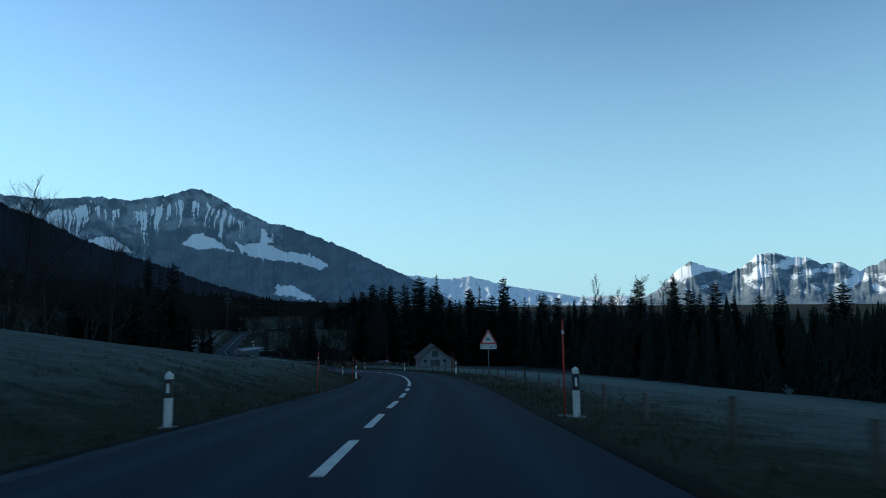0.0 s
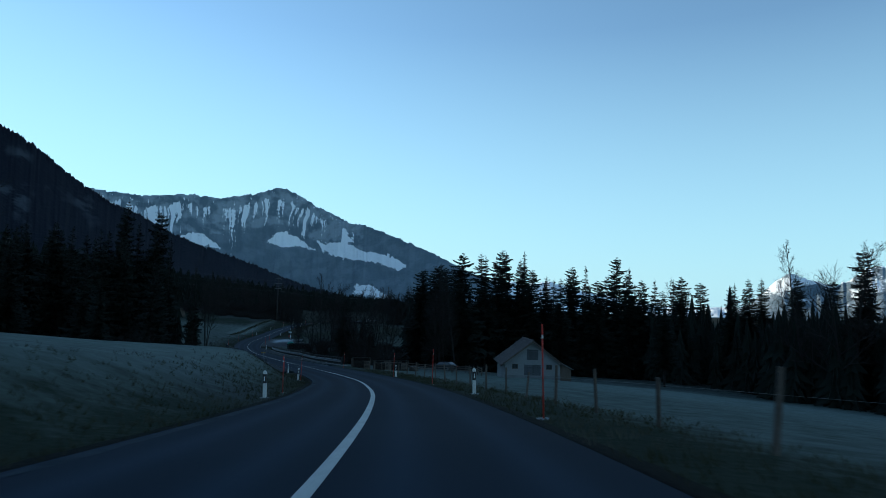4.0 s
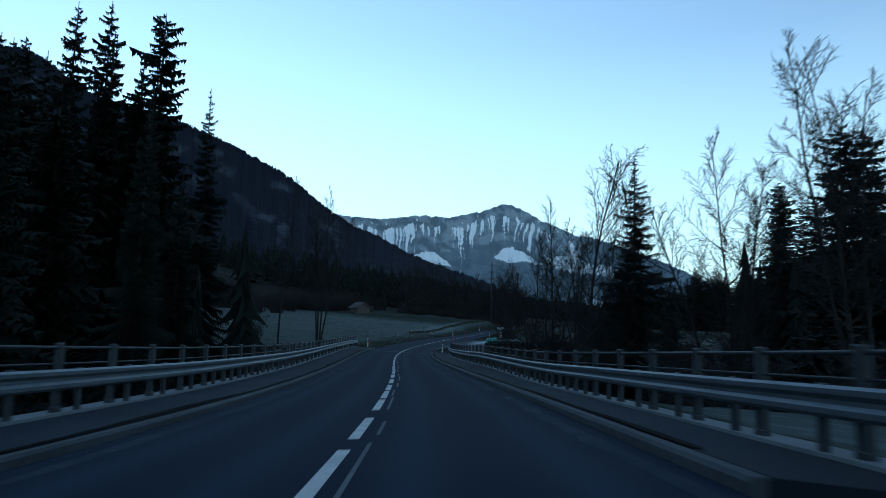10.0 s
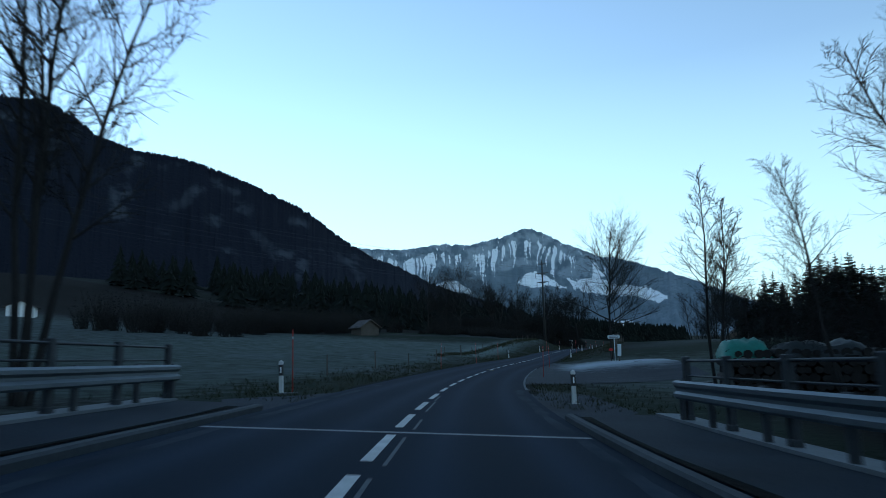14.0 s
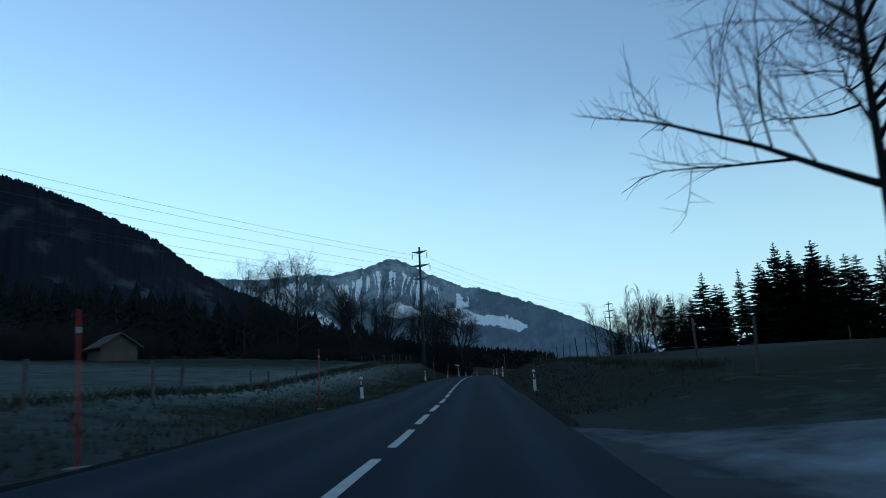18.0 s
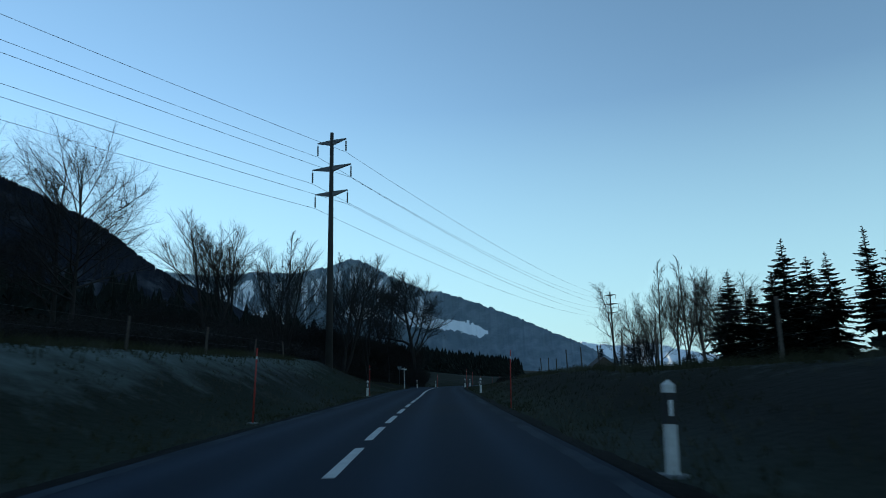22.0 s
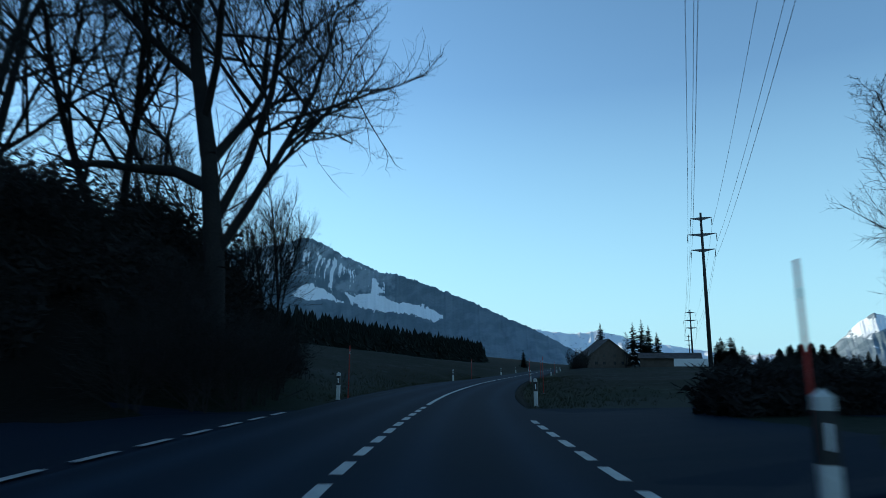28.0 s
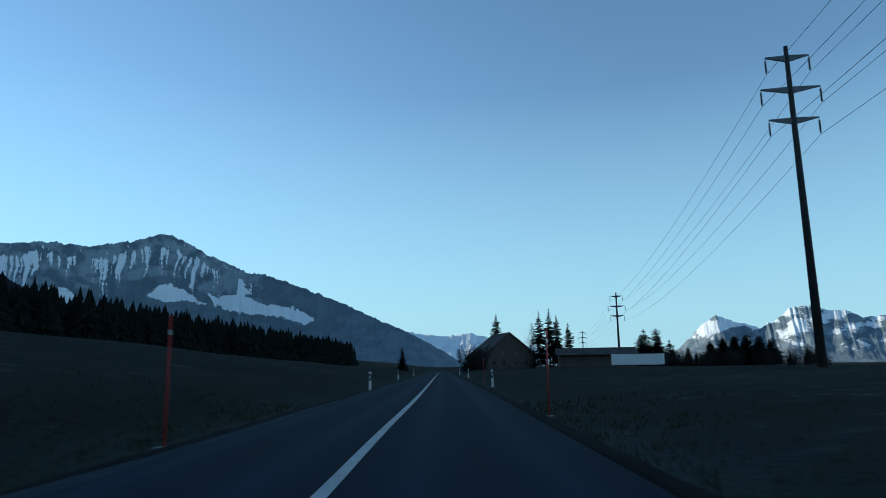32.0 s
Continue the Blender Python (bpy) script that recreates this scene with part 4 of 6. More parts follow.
def plant(kind, x, y, height, variant=None, label=None, group="", top=None, slim=1.0, turn=None):
    """A tree on the ground, of about that height or up to the given top."""
    if top is not None:
        height = top - ground(x, y)
    pool = {"c": CONIFERS, "b": BARES, "s": SHRUBS}[kind]
    count[0] += 1
    rng = random.Random(count[0] * 7 + 3)
    i = (rng.randrange(min(len(pool), 5)) if kind != "b" else rng.choice((0, 7, 8, 9, 10))) if variant is None else variant
    k = height / BASE_H[kind][i]
    wide = k * slim * rng.uniform(0.9, 1.1)
    name, lab, cat = {"c": ("spruce_tree", "dark green spruce tree standing in a shaded meadow edge", "tree"),
                      "b": ("bare_tree", "leafless deciduous tree with fine dark twigs", "tree"),
                      "s": ("shrub", "leafless dark shrub with dense twigs", "shrub")}[kind]
    spin = rng.uniform(0, 360)
    m = pose(x, y, ground(x, y), 0, 0, spin if turn is None else turn) @ Matrix.Diagonal((wide, wide, k, 1))
    ob = thing(name, m, label or lab, cat, group)
    part("trunk", pool[i][0], ob)
    part("crown", pool[i][1], ob)
    return ob


def forest(name, spots, label, broad=1.0):
    """A wood that nobody could count: one object of many spruces."""
    v, f = [], []
    rng = random.Random(len(spots))
    for x, y, h in spots:
        z = ground(x, y) - 0.5
        h *= rng.uniform(0.82, 1.06)
        r = h * rng.uniform(0.12, 0.18) * broad
        tx, ty = rng.uniform(-0.03, 0.03) * h, rng.uniform(-0.03, 0.03) * h
        tiers, n0 = 11, 6
        for t in range(tiers):
            z0, z1 = z + h * (0.06 + 0.88 * t / tiers), z + h * (0.1 + 0.88 * (t + rng.uniform(1.4, 2.2)) / tiers)
            rr = (r * (1 - t / tiers) ** 0.9 + 0.12) * rng.uniform(0.75, 1.2)
            q = t / tiers
            o = len(v)
            v.append((x + tx * q, y + ty * q, min(z1, z + h)))
            turn = rng.uniform(0, 6.3)
            for i in range(n0 * 2):
                a = 6.283 * i / (n0 * 2) + turn + rng.uniform(-0.15, 0.15)
                w = rr * (rng.uniform(0.8, 1.5) if i % 2 else rng.uniform(0.35, 0.6))
                v.append((x + tx * q + w * math.cos(a), y + ty * q + w * math.sin(a), z0 - (0.06 * h if i % 2 else -0.03 * h) * rng.uniform(0.3, 1)))
            f += [(o, o + 1 + i, o + 1 + (i + 1) % (n0 * 2)) for i in range(n0 * 2)]
    return tagged(new(name, mesh_of(name, v, f, NEEDLE)), label, "forest", kind="stuff")


def thicket(name, spots, label):
    """Dense leafless undergrowth that nobody could count: thin rods and ragged sprays of dead leaves."""
    v, f = [], []
    g = random.Random(len(spots) * 3 + 1)
    for x, y, h in spots:
        z = ground(x, y) - 0.2
        for _ in range(44):
            a, k = g.uniform(0, 6.283), g.uniform(0.1, 0.55)
            px, py = x + g.uniform(-0.8, 0.8), y + g.uniform(-0.8, 0.8)
            ln = h * g.uniform(0.45, 1.0)
            tip = (px + math.cos(a) * k * ln, py + math.sin(a) * k * ln, z + ln)
            w = 0.014 + 0.004 * h
            o = len(v)
            v += [(px - w, py, z), (px + w, py + w, z), tip]
            f.append((o, o + 1, o + 2))
            for q in range(18):
                t = g.uniform(0.2, 1)
                c = (px + (tip[0] - px) * t, py + (tip[1] - py) * t, z + ln * t)
                b = g.uniform(0, 6.283)
                r = min(0.34, 0.12 + 0.14 * h) * g.uniform(0.3, 1.35)
                o = len(v)
                v += [c, (c[0] + math.cos(b) * r, c[1] + math.sin(b) * r, c[2] + r * g.uniform(-0.2, 0.9)), (c[0] + math.cos(b + 0.14) * r * 0.6, c[1] + math.sin(b + 0.14) * r * 0.6, c[2] + r * g.uniform(0.1, 0.4))]
                f.append((o, o + 1, o + 2))
    return tagged(new(name, mesh_of(name, v, f, TWIG)), label, "undergrowth", kind="stuff")

# ---- woods ----
rng = random.Random(5)
# belt behind the barn and the right-hand meadow
for x, y, top, v in [(-15.4, 193, 6.1, 0), (-7.1, 208, 7.7, 1), (-2.7, 255, 12.2, 3), (23, 246, 10.2, 0), (19.9, 210.5, 3.6, 2), (64.5, 181, 7.5, 1), (-29, 264.7, 8.7, 4), (-11, 200, 6.4, 3), (-9, 206, 5.5, 0), (-4, 206, 6.0, 2),
                     (2, 212, 2.6, 2), (9, 222, 5.6, 0), (13, 205, 1.5, 4), (27, 214, 2.6, 1), (34, 220, 3.6, 0), (42, 206, 1.6, 3), (50, 214, 3.2, 2), (57, 196, 2.2, 4), (72, 190, 4, 0), (80, 178, 3.6, 3),
                     (88, 170, 3.4, 1), (96, 160, 2.6, 2), (104, 168, 5, 0), (112, 150, 3, 4), (-20, 205, 4.0, 2), (-24, 214, 4.6, 0), (38, 196, 0.6, 2), (47, 188, 0.2, 4), (30, 202, -0.6, 0), (120, 140, 5, 3),
                     (-1, 204, 3.5, 4), (5, 203, 1.8, 2), (16, 214, 3.0, 0), (23, 206, 1.2, 3), (-17, 199, 4.5, 2), (52, 200, 2.5, 0), (64, 200, 3, 3), (76, 196, 3, 2), (-26, 206, 3, 4),
                     (-12.1, 204.5, 7.1, 2), (-8.3, 231, 10.3, 0), (21.1, 214.4, 5.2, 1), (22.5, 205.4, 1.8, 4), (10.4, 239.5, 4.5, 0), (23, 186, -0.9, 2), (-26.5, 259, 6.1, 2), (-24.8, 263.3, 7.3, 0), (68.5, 281, 3.7, 2), (67.8, 172, 2.8, 2), (83, 182, -2.4, 0), (110, 225, 2.4, 4),
                     (130, 248, 4.8, 2), (114, 200, -1.4, 0), (124, 205, 0.9, 2), (112, 178, -4, 1), (112, 166, -1.4, 2), (34, 227, 3.4, 1), (39, 222, 2.3, 4), (44.7, 205, 2.7, 2), (53.5, 177, 6.3, 4), (63, 176, 8.0, 2), (66.8, 158.6, 4.9, 0), (13.2, 230, 6.6, 3), (-30, 238, 5.2, 0), (-20, 239, 7.2, 2)]:
    plant("c", x, y, 0, {0: 6, 2: 7, 4: 6}.get(v, v), group="spruces behind the barn", top=top)
for x, y, top, v in [(44.6, 178.7, 8.2, 7), (49.6, 175.6, 7.5, 8), (58, 172, 6.3, 10), (47, 171, 4, 0), (70, 250, 6, 9), (-3, 226, 5, 7), (36, 232, 4, 9), (90, 182, 1, 0)]:
    plant("b", x, y, 0, v, group="bare trees in the wood edge", top=top)
fill = [(rng.uniform(4, 150), rng.uniform(208, 236), rng.uniform(15, 21)) for _ in range(150)] + [(rng.uniform(-35, 150), rng.uniform(232, 330), rng.uniform(12, 18)) for _ in range(150)] + [(rng.uniform(75, 190), rng.uniform(90, 240), rng.uniform(16, 24)) for _ in range(160)]
edge_x, edge_y = [78, 72, 62, 48, 30, 18], [60, 95, 132, 168, 198, 207]
for i in range(230):                                   # the wood's near edge beyond the falling meadow
    k = rng.uniform(0, 5)
    far = rng.uniform(0, 1) ** 1.6 * 28
    fill.append((np.interp(k, range(6), edge_x) + far * 0.85, np.interp(k, range(6), edge_y) + far * 0.5, rng.uniform(12, 17.5)))
forest("spruce_wood", [p for p in fill if p[0] > 75 or p[1] > 208 or p in fill[460:]], "dense dark spruce wood in shade")

# left-hand wood beside the bank and the ravine
for x, y, top, v in [(-82.5, 180, 12.8, 7), (-77.4, 184.5, 12.6, 6), (-84.6, 184.7, 15.2, 7), (-78.4, 191.2, 8.3, 5), (-80, 182, 10.5, 1), (-70, 172, 2, 2), (-66, 166, 1, 0), (-74, 160, 5, 1), (-62, 158, -1, 2), (-62, 172, -1, 5),
                     (-68, 150, 2, 3), (-78, 148, 5, 0), (-62, 145, -2, 2), (-86, 165, 8, 4), (-66, 178, -3, 5), (-90, 190, 8, 3), (-72, 180, 4, 5), (-76, 172, 5, 0), (-80, 160, 6, 2), (-70, 138, 2, 0), (-66, 128, 2, 2), (-74, 120, 4, 4)]:
    plant("c", x, y, 0, v, group="spruces beside the ravine", top=top, slim=0.6 if v == 5 else 0.74 if top > 3 else 0.85)
for x, y, top, v in [(-49.7, 75, 16, 2), (-51, 99, 12.5, 0), (-56, 92, 13, 2), (-61, 110, 9, 3)]:
    plant("b", x, y, 0, v, group="bare trees above the bank", top=top)
for _ in range(30):
    plant("c", rng.uniform(-96, -77), rng.uniform(158, 184), 0, rng.choice((0, 1, 2, 3, 4)), group="spruces beside the ravine", top=rng.uniform(1.5, 8.5))
for _ in range(16):
    plant("c", rng.uniform(-14, 22), rng.uniform(203, 216), 0, rng.choice((0, 1, 3, 4)), group="spruces behind the barn", top=rng.uniform(-1.0, 2.0))
wood_l = []
for _ in range(420):
    x, y = rng.uniform(-330, -55), rng.uniform(30, 300)
    edge = np.interp(y, [30, 100, 150, 200, 230, 300], [-70, -62, -66, -75, -120, -210])
    if x < edge and not (x > -265 and y > 238):
        wood_l.append((x, y, rng.uniform(11, 17)))
forest("spruce_wood", wood_l, "dense dark spruce wood on a shaded slope")
wood_h = []
for _ in range(520):
    y = rng.uniform(380, 1000)
    edge = np.interp(y, [380, 450, 560, 623, 760, 950, 1000], [-190, -190, -215, -225, -203, -183, -180])
    x = edge - rng.uniform(0, 1) ** 1.5 * 170
    wood_h.append((x, y, rng.uniform(16, 20.5)))
for i in range(900):
    y = 400 + (i % 450) * 1.35
    edge = np.interp(y, [380, 450, 560, 623, 760, 950, 1000], [-190, -190, -215, -225, -203, -183, -180])
    wood_h.append((edge - rng.uniform(0, 22), y + rng.uniform(-2, 2), rng.uniform(0.88, 1.08) * float(np.interp(y, [400, 540, 640, 1000], [13, 14.5, 18.5, 19.5]))))
forest("spruce_wood", wood_h, "dark spruce wood along the top of a meadow", 1.9)

# right of the road past the bridge
for x, y, h, v in [(-55.9, 401, 23.5, 0), (-49.5, 400.4, 23, 2), (-68.8, 427, 23, 4), (-76.7, 429.5, 18, 2), (-54, 398, 21, 0), (-48, 404, 22, 2), (-62, 410, 20, 3), (-59, 404, 20, 2), (-52, 406, 21, 0), (-45, 396, 19, 2), (-40, 392, 18, 1), (-72, 420, 16, 0), (-36, 400, 20, 3), (-58, 408, 19, 2), (-65, 416, 18, 4), (-51, 396, 19, 4), (-46, 402, 20, 0), (-66, 424, 19, 2), (-74, 426, 15, 0), (-56, 414, 20, 2), (-42, 398, 19, 2)]:
    plant("c", x, y, h, v, group="spruces on the right-hand meadow", slim=1.35)
for x, y, top, v in [(-87.4, 441, 6.5, 7), (-83.7, 431, 6, 7), (-90, 436, -7, 3), (-80, 436, 5, 2), (-94.8, 439.2, 2.7, 8), (-92.3, 440.7, -0.3, 1), (-92, 430, -8, 0), (-76, 438, 4, 1), (-85, 436, 4, 3), (-78, 430, 3, 0), (-88, 446, 3, 1), (-72, 434, 3, 2)]:
    plant("b", x, y, 0, v, group="bare trees past the spruces", top=top)
plant("b", -79.0, 268.5, 17, 5, "tall leafless tree with a wide fan crown beside the lay-by", slim=0.72)
for x, y, h, v in [(-144.7, 360.4, 21, 5), (-150, 352, 19, 5), (-152, 366, 20, 0), (-140, 375, 17, 3), (-136, 383, 14, 1), (-134, 398, 18, 3), (-133, 406, 17, 1), (-131, 410, 15, 7), (-138, 402, 18, 7), (-141, 394, 17, 3), (-136, 414, 17, 7),
                   (-134, 418, 15, 3), (-145, 402, 20, 7), (-142, 420, 18, 0), (-137, 425, 13, 3), (-150, 395, 19, 3)]:
    plant("b", x, y, h, v, group="bare trees on the bank", slim=0.9 if v == 5 else 1.0)
plant("b", -128.5, 415.5, 19.5, 4, "old leafless oak with gnarled heavy limbs beside the junction", slim=0.85, turn=290)
for x, y, top, v in [(-28.1, 177.6, -1.2, 11), (-36.4, 186.5, -3.2, 8), (-32.7, 181, -3.4, 9), (-43.7, 191.4, -0.6, 8), (-45.5, 194, -6, 10), (-41, 190, -7, 7), (-19.2, 189, 3, 9), (-16, 186, 2, 7), (-54.1, 231.8, 1.0, 9), (-54.9, 224.3, 3.0, 7), (-58, 226, -1.5, 8), (-50, 238, 0, 10),
                     (-78.6, 209.5, 2.8, 9), (-82.3, 206.8, 3.6, 7), (-65.2, 236, -6.6, 10), (-60.2, 224, -9.0, 8), (-66, 252, -8, 7), (-40, 205, -8, 0), (-48, 214, -9, 10), (-129.5, 422.7, -7, 3)]:
    plant("b", x, y, 0, v, group="bare trees beside the ravine", top=top, slim=0.72 if x < -75 else 1.0)
for x, y, top, v in [(-21.8, 196, -4.4, 3), (-21.2, 190.9, -9.1, 2), (-48.7, 224.5, -9.9, 2), (-45.9, 219.6, -8.7, 0), (-43.8, 216.5, -10.2, 2), (-52.3, 244.3, -9.6, 4), (-58.6, 257.2, -8.8, 2), (-53.2, 247.3, -9.1, 0), (-60.4, 260.2, -8.6, 2), (-65, 290, -6.5, 4), (-58.5, 262, -9.4, 0), (-56.7, 255, -10.5, 2), (-50, 250, -8, 0), (-41, 222, -9, 2), (-46, 232, -9.5, 4)]:
    plant("c", x, y, 0, v, "dark young spruce in the thicket beside the ravine", group="young spruces beside the ravine", top=top)
plant("c", -38.4, 186.9, 0, 5, "slender spruce with sparse boughs beside the ravine", top=-3.0)
plant("c", -17.5, 195, 0, 4, top=-2)
for x, y in [(-62, 226), (-58, 230), (-52, 236), (-48, 226), (-43, 220), (-38, 210), (-34, 204), (-30, 196), (-130, 420), (-134, 426)]:
    plant("s", x, y, rng.uniform(4, 6.5))
for s, u, h in [(433.5, -6.2, 3.0), (435, -5.2, 3.4), (436.5, -4.9, 3.2), (438.5, -4.9, 3.6), (440.5, -5.2, 3.4), (436, -7.0, 4.0), (443, -5.6, 3.2)]:
    p = on_road(s, u)
    plant("s", p.x, p.y, h)
# undergrowth: on the wooded bank before the junction, along the ravine and at the foot of the woods
bank = []
for _ in range(300):
    s, u = rng.uniform(376, 428), -rng.uniform(7.5, 40)
    p = on_road(s, u)
    if u < np.interp(s, [376, 392, 410, 428], [-16, -10, -13, -15]):
        bank.append((p.x, p.y, rng.uniform(1.5, 2.8)))
for _ in range(260):
    s, u = rng.uniform(424, 447), -rng.uniform(6.3, 32)
    p = on_road(s, u)
    if u < np.interp(s, [424, 433, 438, 452], [-16, -11, -6.3, -8]):
        bank.append((p.x, p.y, rng.uniform(1.2, 2.2)))
for _ in range(200):
    p = on_road(rng.uniform(436, 447), -rng.uniform(6.5, 12))
    bank.append((p.x, p.y, rng.uniform(0.5, 1.2)))
for _ in range(170):
    s, u = rng.uniform(398, 450), -rng.uniform(20, 48)
    p = on_road(s, u)
    bank.append((p.x, p.y, rng.uniform(3.5, 6.5)))
for _ in range(190):
    s, u = rng.uniform(421, 447), -rng.uniform(9, 24)
    p = on_road(s, u)
    if u < np.interp(s, [421, 433, 438, 452], [-17, -12.5, -8.5, -10]):
        bank.append((p.x, p.y, rng.uniform(2.0, 3.4)))
thicket("undergrowth", bank, "dense dark leafless undergrowth on a shaded bank")
hedge = []
for _ in range(150):
    u = rng.uniform(7.6, 34)
    p = on_road(434.6 + rng.uniform(-0.8, 1.6) + 0.05 * u, u)
    hedge.append((p.x, p.y, rng.uniform(0.9, 1.5)))
thicket("hedge", hedge, "dense dark leafless hedge along the side road")
gorge = []
for _ in range(210):
    s, u = rng.uniform(160, 226), rng.choice((-1, 1)) * rng.uniform(9, 34)
    p = on_road(s, u)
    if u > 0 and s < 172:
        continue
    gorge.append((p.x, p.y, rng.uniform(3, 6.5) if u < 0 else rng.uniform(1.5, 3.8)))
for _ in range(90):
    s, u = rng.uniform(205, 252), rng.uniform(11, 40)
    p = on_road(s, u)
    if s > 224 and u < 17:
        continue
    gorge.append((p.x, p.y, rng.uniform(1.2, 2.6)))
thicket("undergrowth", gorge, "dense leafless undergrowth in the ravine")
edge_l = []
for _ in range(170):
    s, u = rng.uniform(-20, 160), -rng.uniform(46, 66)
    p = on_road(s, u)
    edge_l.append((p.x, p.y, rng.uniform(3, 6)))
for _ in range(150):
    s, u = rng.uniform(300, 400), -rng.uniform(52, 80)
    p = on_road(s, u)
    edge_l.append((p.x, p.y, rng.uniform(4, 8)))
thicket("undergrowth", edge_l, "dark leafless undergrowth along a wood")
for x, y, h, v in [(-98.2, 672, 18.5, 0), (-84.9, 648.9, 18, 1), (-88, 647, 17, 4), (-82, 652, 16, 0), (-80, 645, 13, 2), (-128.5, 640, 6.5, 2)]:
    plant("c", x, y, h, v, group="spruces round the farm")

# ---- pylons ----
def pylon(x, y, top, turn, arms=True):
    z = ground(x, y)
    h = top - z
    ob = thing("power_pylon", pose(x, y, z, 0, 0, turn), "tall dark pole pylon with three crossarms and hanging insulators", "pylon", "pylons of the power line")
    part("pole", Shape().tube((0, 0, -0.5), (0, 0, h), 0.34, 0.16, 10).mesh("pole", POLE, True), ob)
    ends = []
    for k, w in ((1.0, 1.55), (3.55, 2.1), (6.0, 1.75)):
        zz = h - k
        arm = Shape()
        for sd in (-1, 1):
            arm.prism([(0, -0.28), (sd * w, 0.14), (sd * w, 0.2), (0, 0.26)], 1, -0.09, 0.09)
        part("crossarm", arm.mesh("crossarm", DARKSTEEL), ob, m=pose(0, 0, zz))
        for sd in (-1, 1):
            ins = Shape().tube((0, 0, 0.15), (0, 0, -0.1), 0.02, sides=6)
            for q in range(5):
                ins.tube((0, 0, -0.1 - q * 0.2), (0, 0, -0.26 - q * 0.2), 0.09, 0.05, 8)
            part("insulator", ins.mesh("insulator", DARKSTEEL), ob, m=pose(sd * w, 0, zz))
            ends.append(ob.matrix_basis @ Vector((sd * w, 0, zz - 1.15)))
    return ends


def wires(a, b, sag):
    for p, q in zip(a, b):
        v, f = [], []
        n = 28
        side = Vector((-(q - p).y, (q - p).x, 0)).normalized() * 0.014
        up = Vector((0, 0, 0.014))
        for i in range(n + 1):
            t = i / n
            c = p.lerp(q, t) - Vector((0, 0, sag * 4 * t * (1 - t)))
            v += [c + up, c - up + side, c - up - side]
        for i in range(n):
            f += [(i * 3 + j, i * 3 + (j + 1) % 3, i * 3 + 3 + (j + 1) % 3, i * 3 + 3 + j) for j in range(3)]
        tagged(new("power_cable", mesh_of("power_cable", v, f, WIRE)), "thin sagging overhead power cable between pylons", "cable", "power cables", "thing")


p1 = pylon(-121.8, 365.3, 7.8, -10)
p2 = pylon(-94.8, 500.5, 8.3, -11)
p3 = pylon(-73.4, 618, 2.6, -10)
p0 = pylon(-168, 250, 14, -22)
p4 = pylon(-40, 790, 2, -10)
for a, b, sg in ((p0, p1, 1.6), (p1, p2, 2.2), (p2, p3, 2.2), (p3, p4, 2.5)):
    wires(a, b, sg)

# ---- road markings ----
def stripe(name, s0, s1, u, w, mat, label):
    v, f = sweep(s0, s1, [(u - w / 2, 0.006), (u + w / 2, 0.006)], 1.5, closed=False)
    part(name, mesh_of(name, v, f, mat), road, label)


def dashes(s0, s1, u, on, off, w):
    s = s0
    while s < s1:
        stripe("dash", s, min(s + on, s1), u, w, PAINT, "")
        s += on + off


dashes(-7.9, 29, 0, 3.0, 1.8, 0.15)
stripe("centre_line", 30.8, 138.6, 0.0, 0.16, PAINT, "continuous white centre line")
for s in (139.7, 143.0, 146.4, 150.1, 153.9, 157.5, 161.2, 165.4, 168.6, 171.7, 175.4, 179.4, 183.1, 186.4, 190.1, 194.0, 197.5, 200.8, 204.2, 208.4, 212.8, 216.7, 220.4, 224.3, 228.4, 232.6, 236.9, 241.2, 245.6, 250.0, 254.3, 258.6):
    stripe("dash", s, s + 2.75, 0.0, 0.15, PAINT, "")
dashes(264.5, 372, 0.0, 3.05, 1.31, 0.15)
stripe("centre_line", 372.8, 423.5, 0.0, 0.15, PAINT, "continuous white centre line")
dashes(424.3, 440.2, 0.0, 1.0, 0.6, 0.15)
stripe("centre_line", 440.9, 640, 0.0, 0.15, PAINT, "continuous white centre line")
dashes(423.5, 436, -3.3, 1.0, 0.6, 0.14)
dashes(424, 435, 3.0, 1.0, 0.6, 0.14)
stripe("edge_mark", 264.2, 264.45, 0.0, 0.55, PAINT_YELLOW, "yellow cross mark on the centre line")

s = 146.0
while s < 232:
    stripe("old_mark", s, s + 2.6 + math.sin(s) * 0.9, 0.24 + 0.05 * math.sin(s * 0.4), 0.05, GRAVEL, "worn trace of an older line")
    s += 3.9

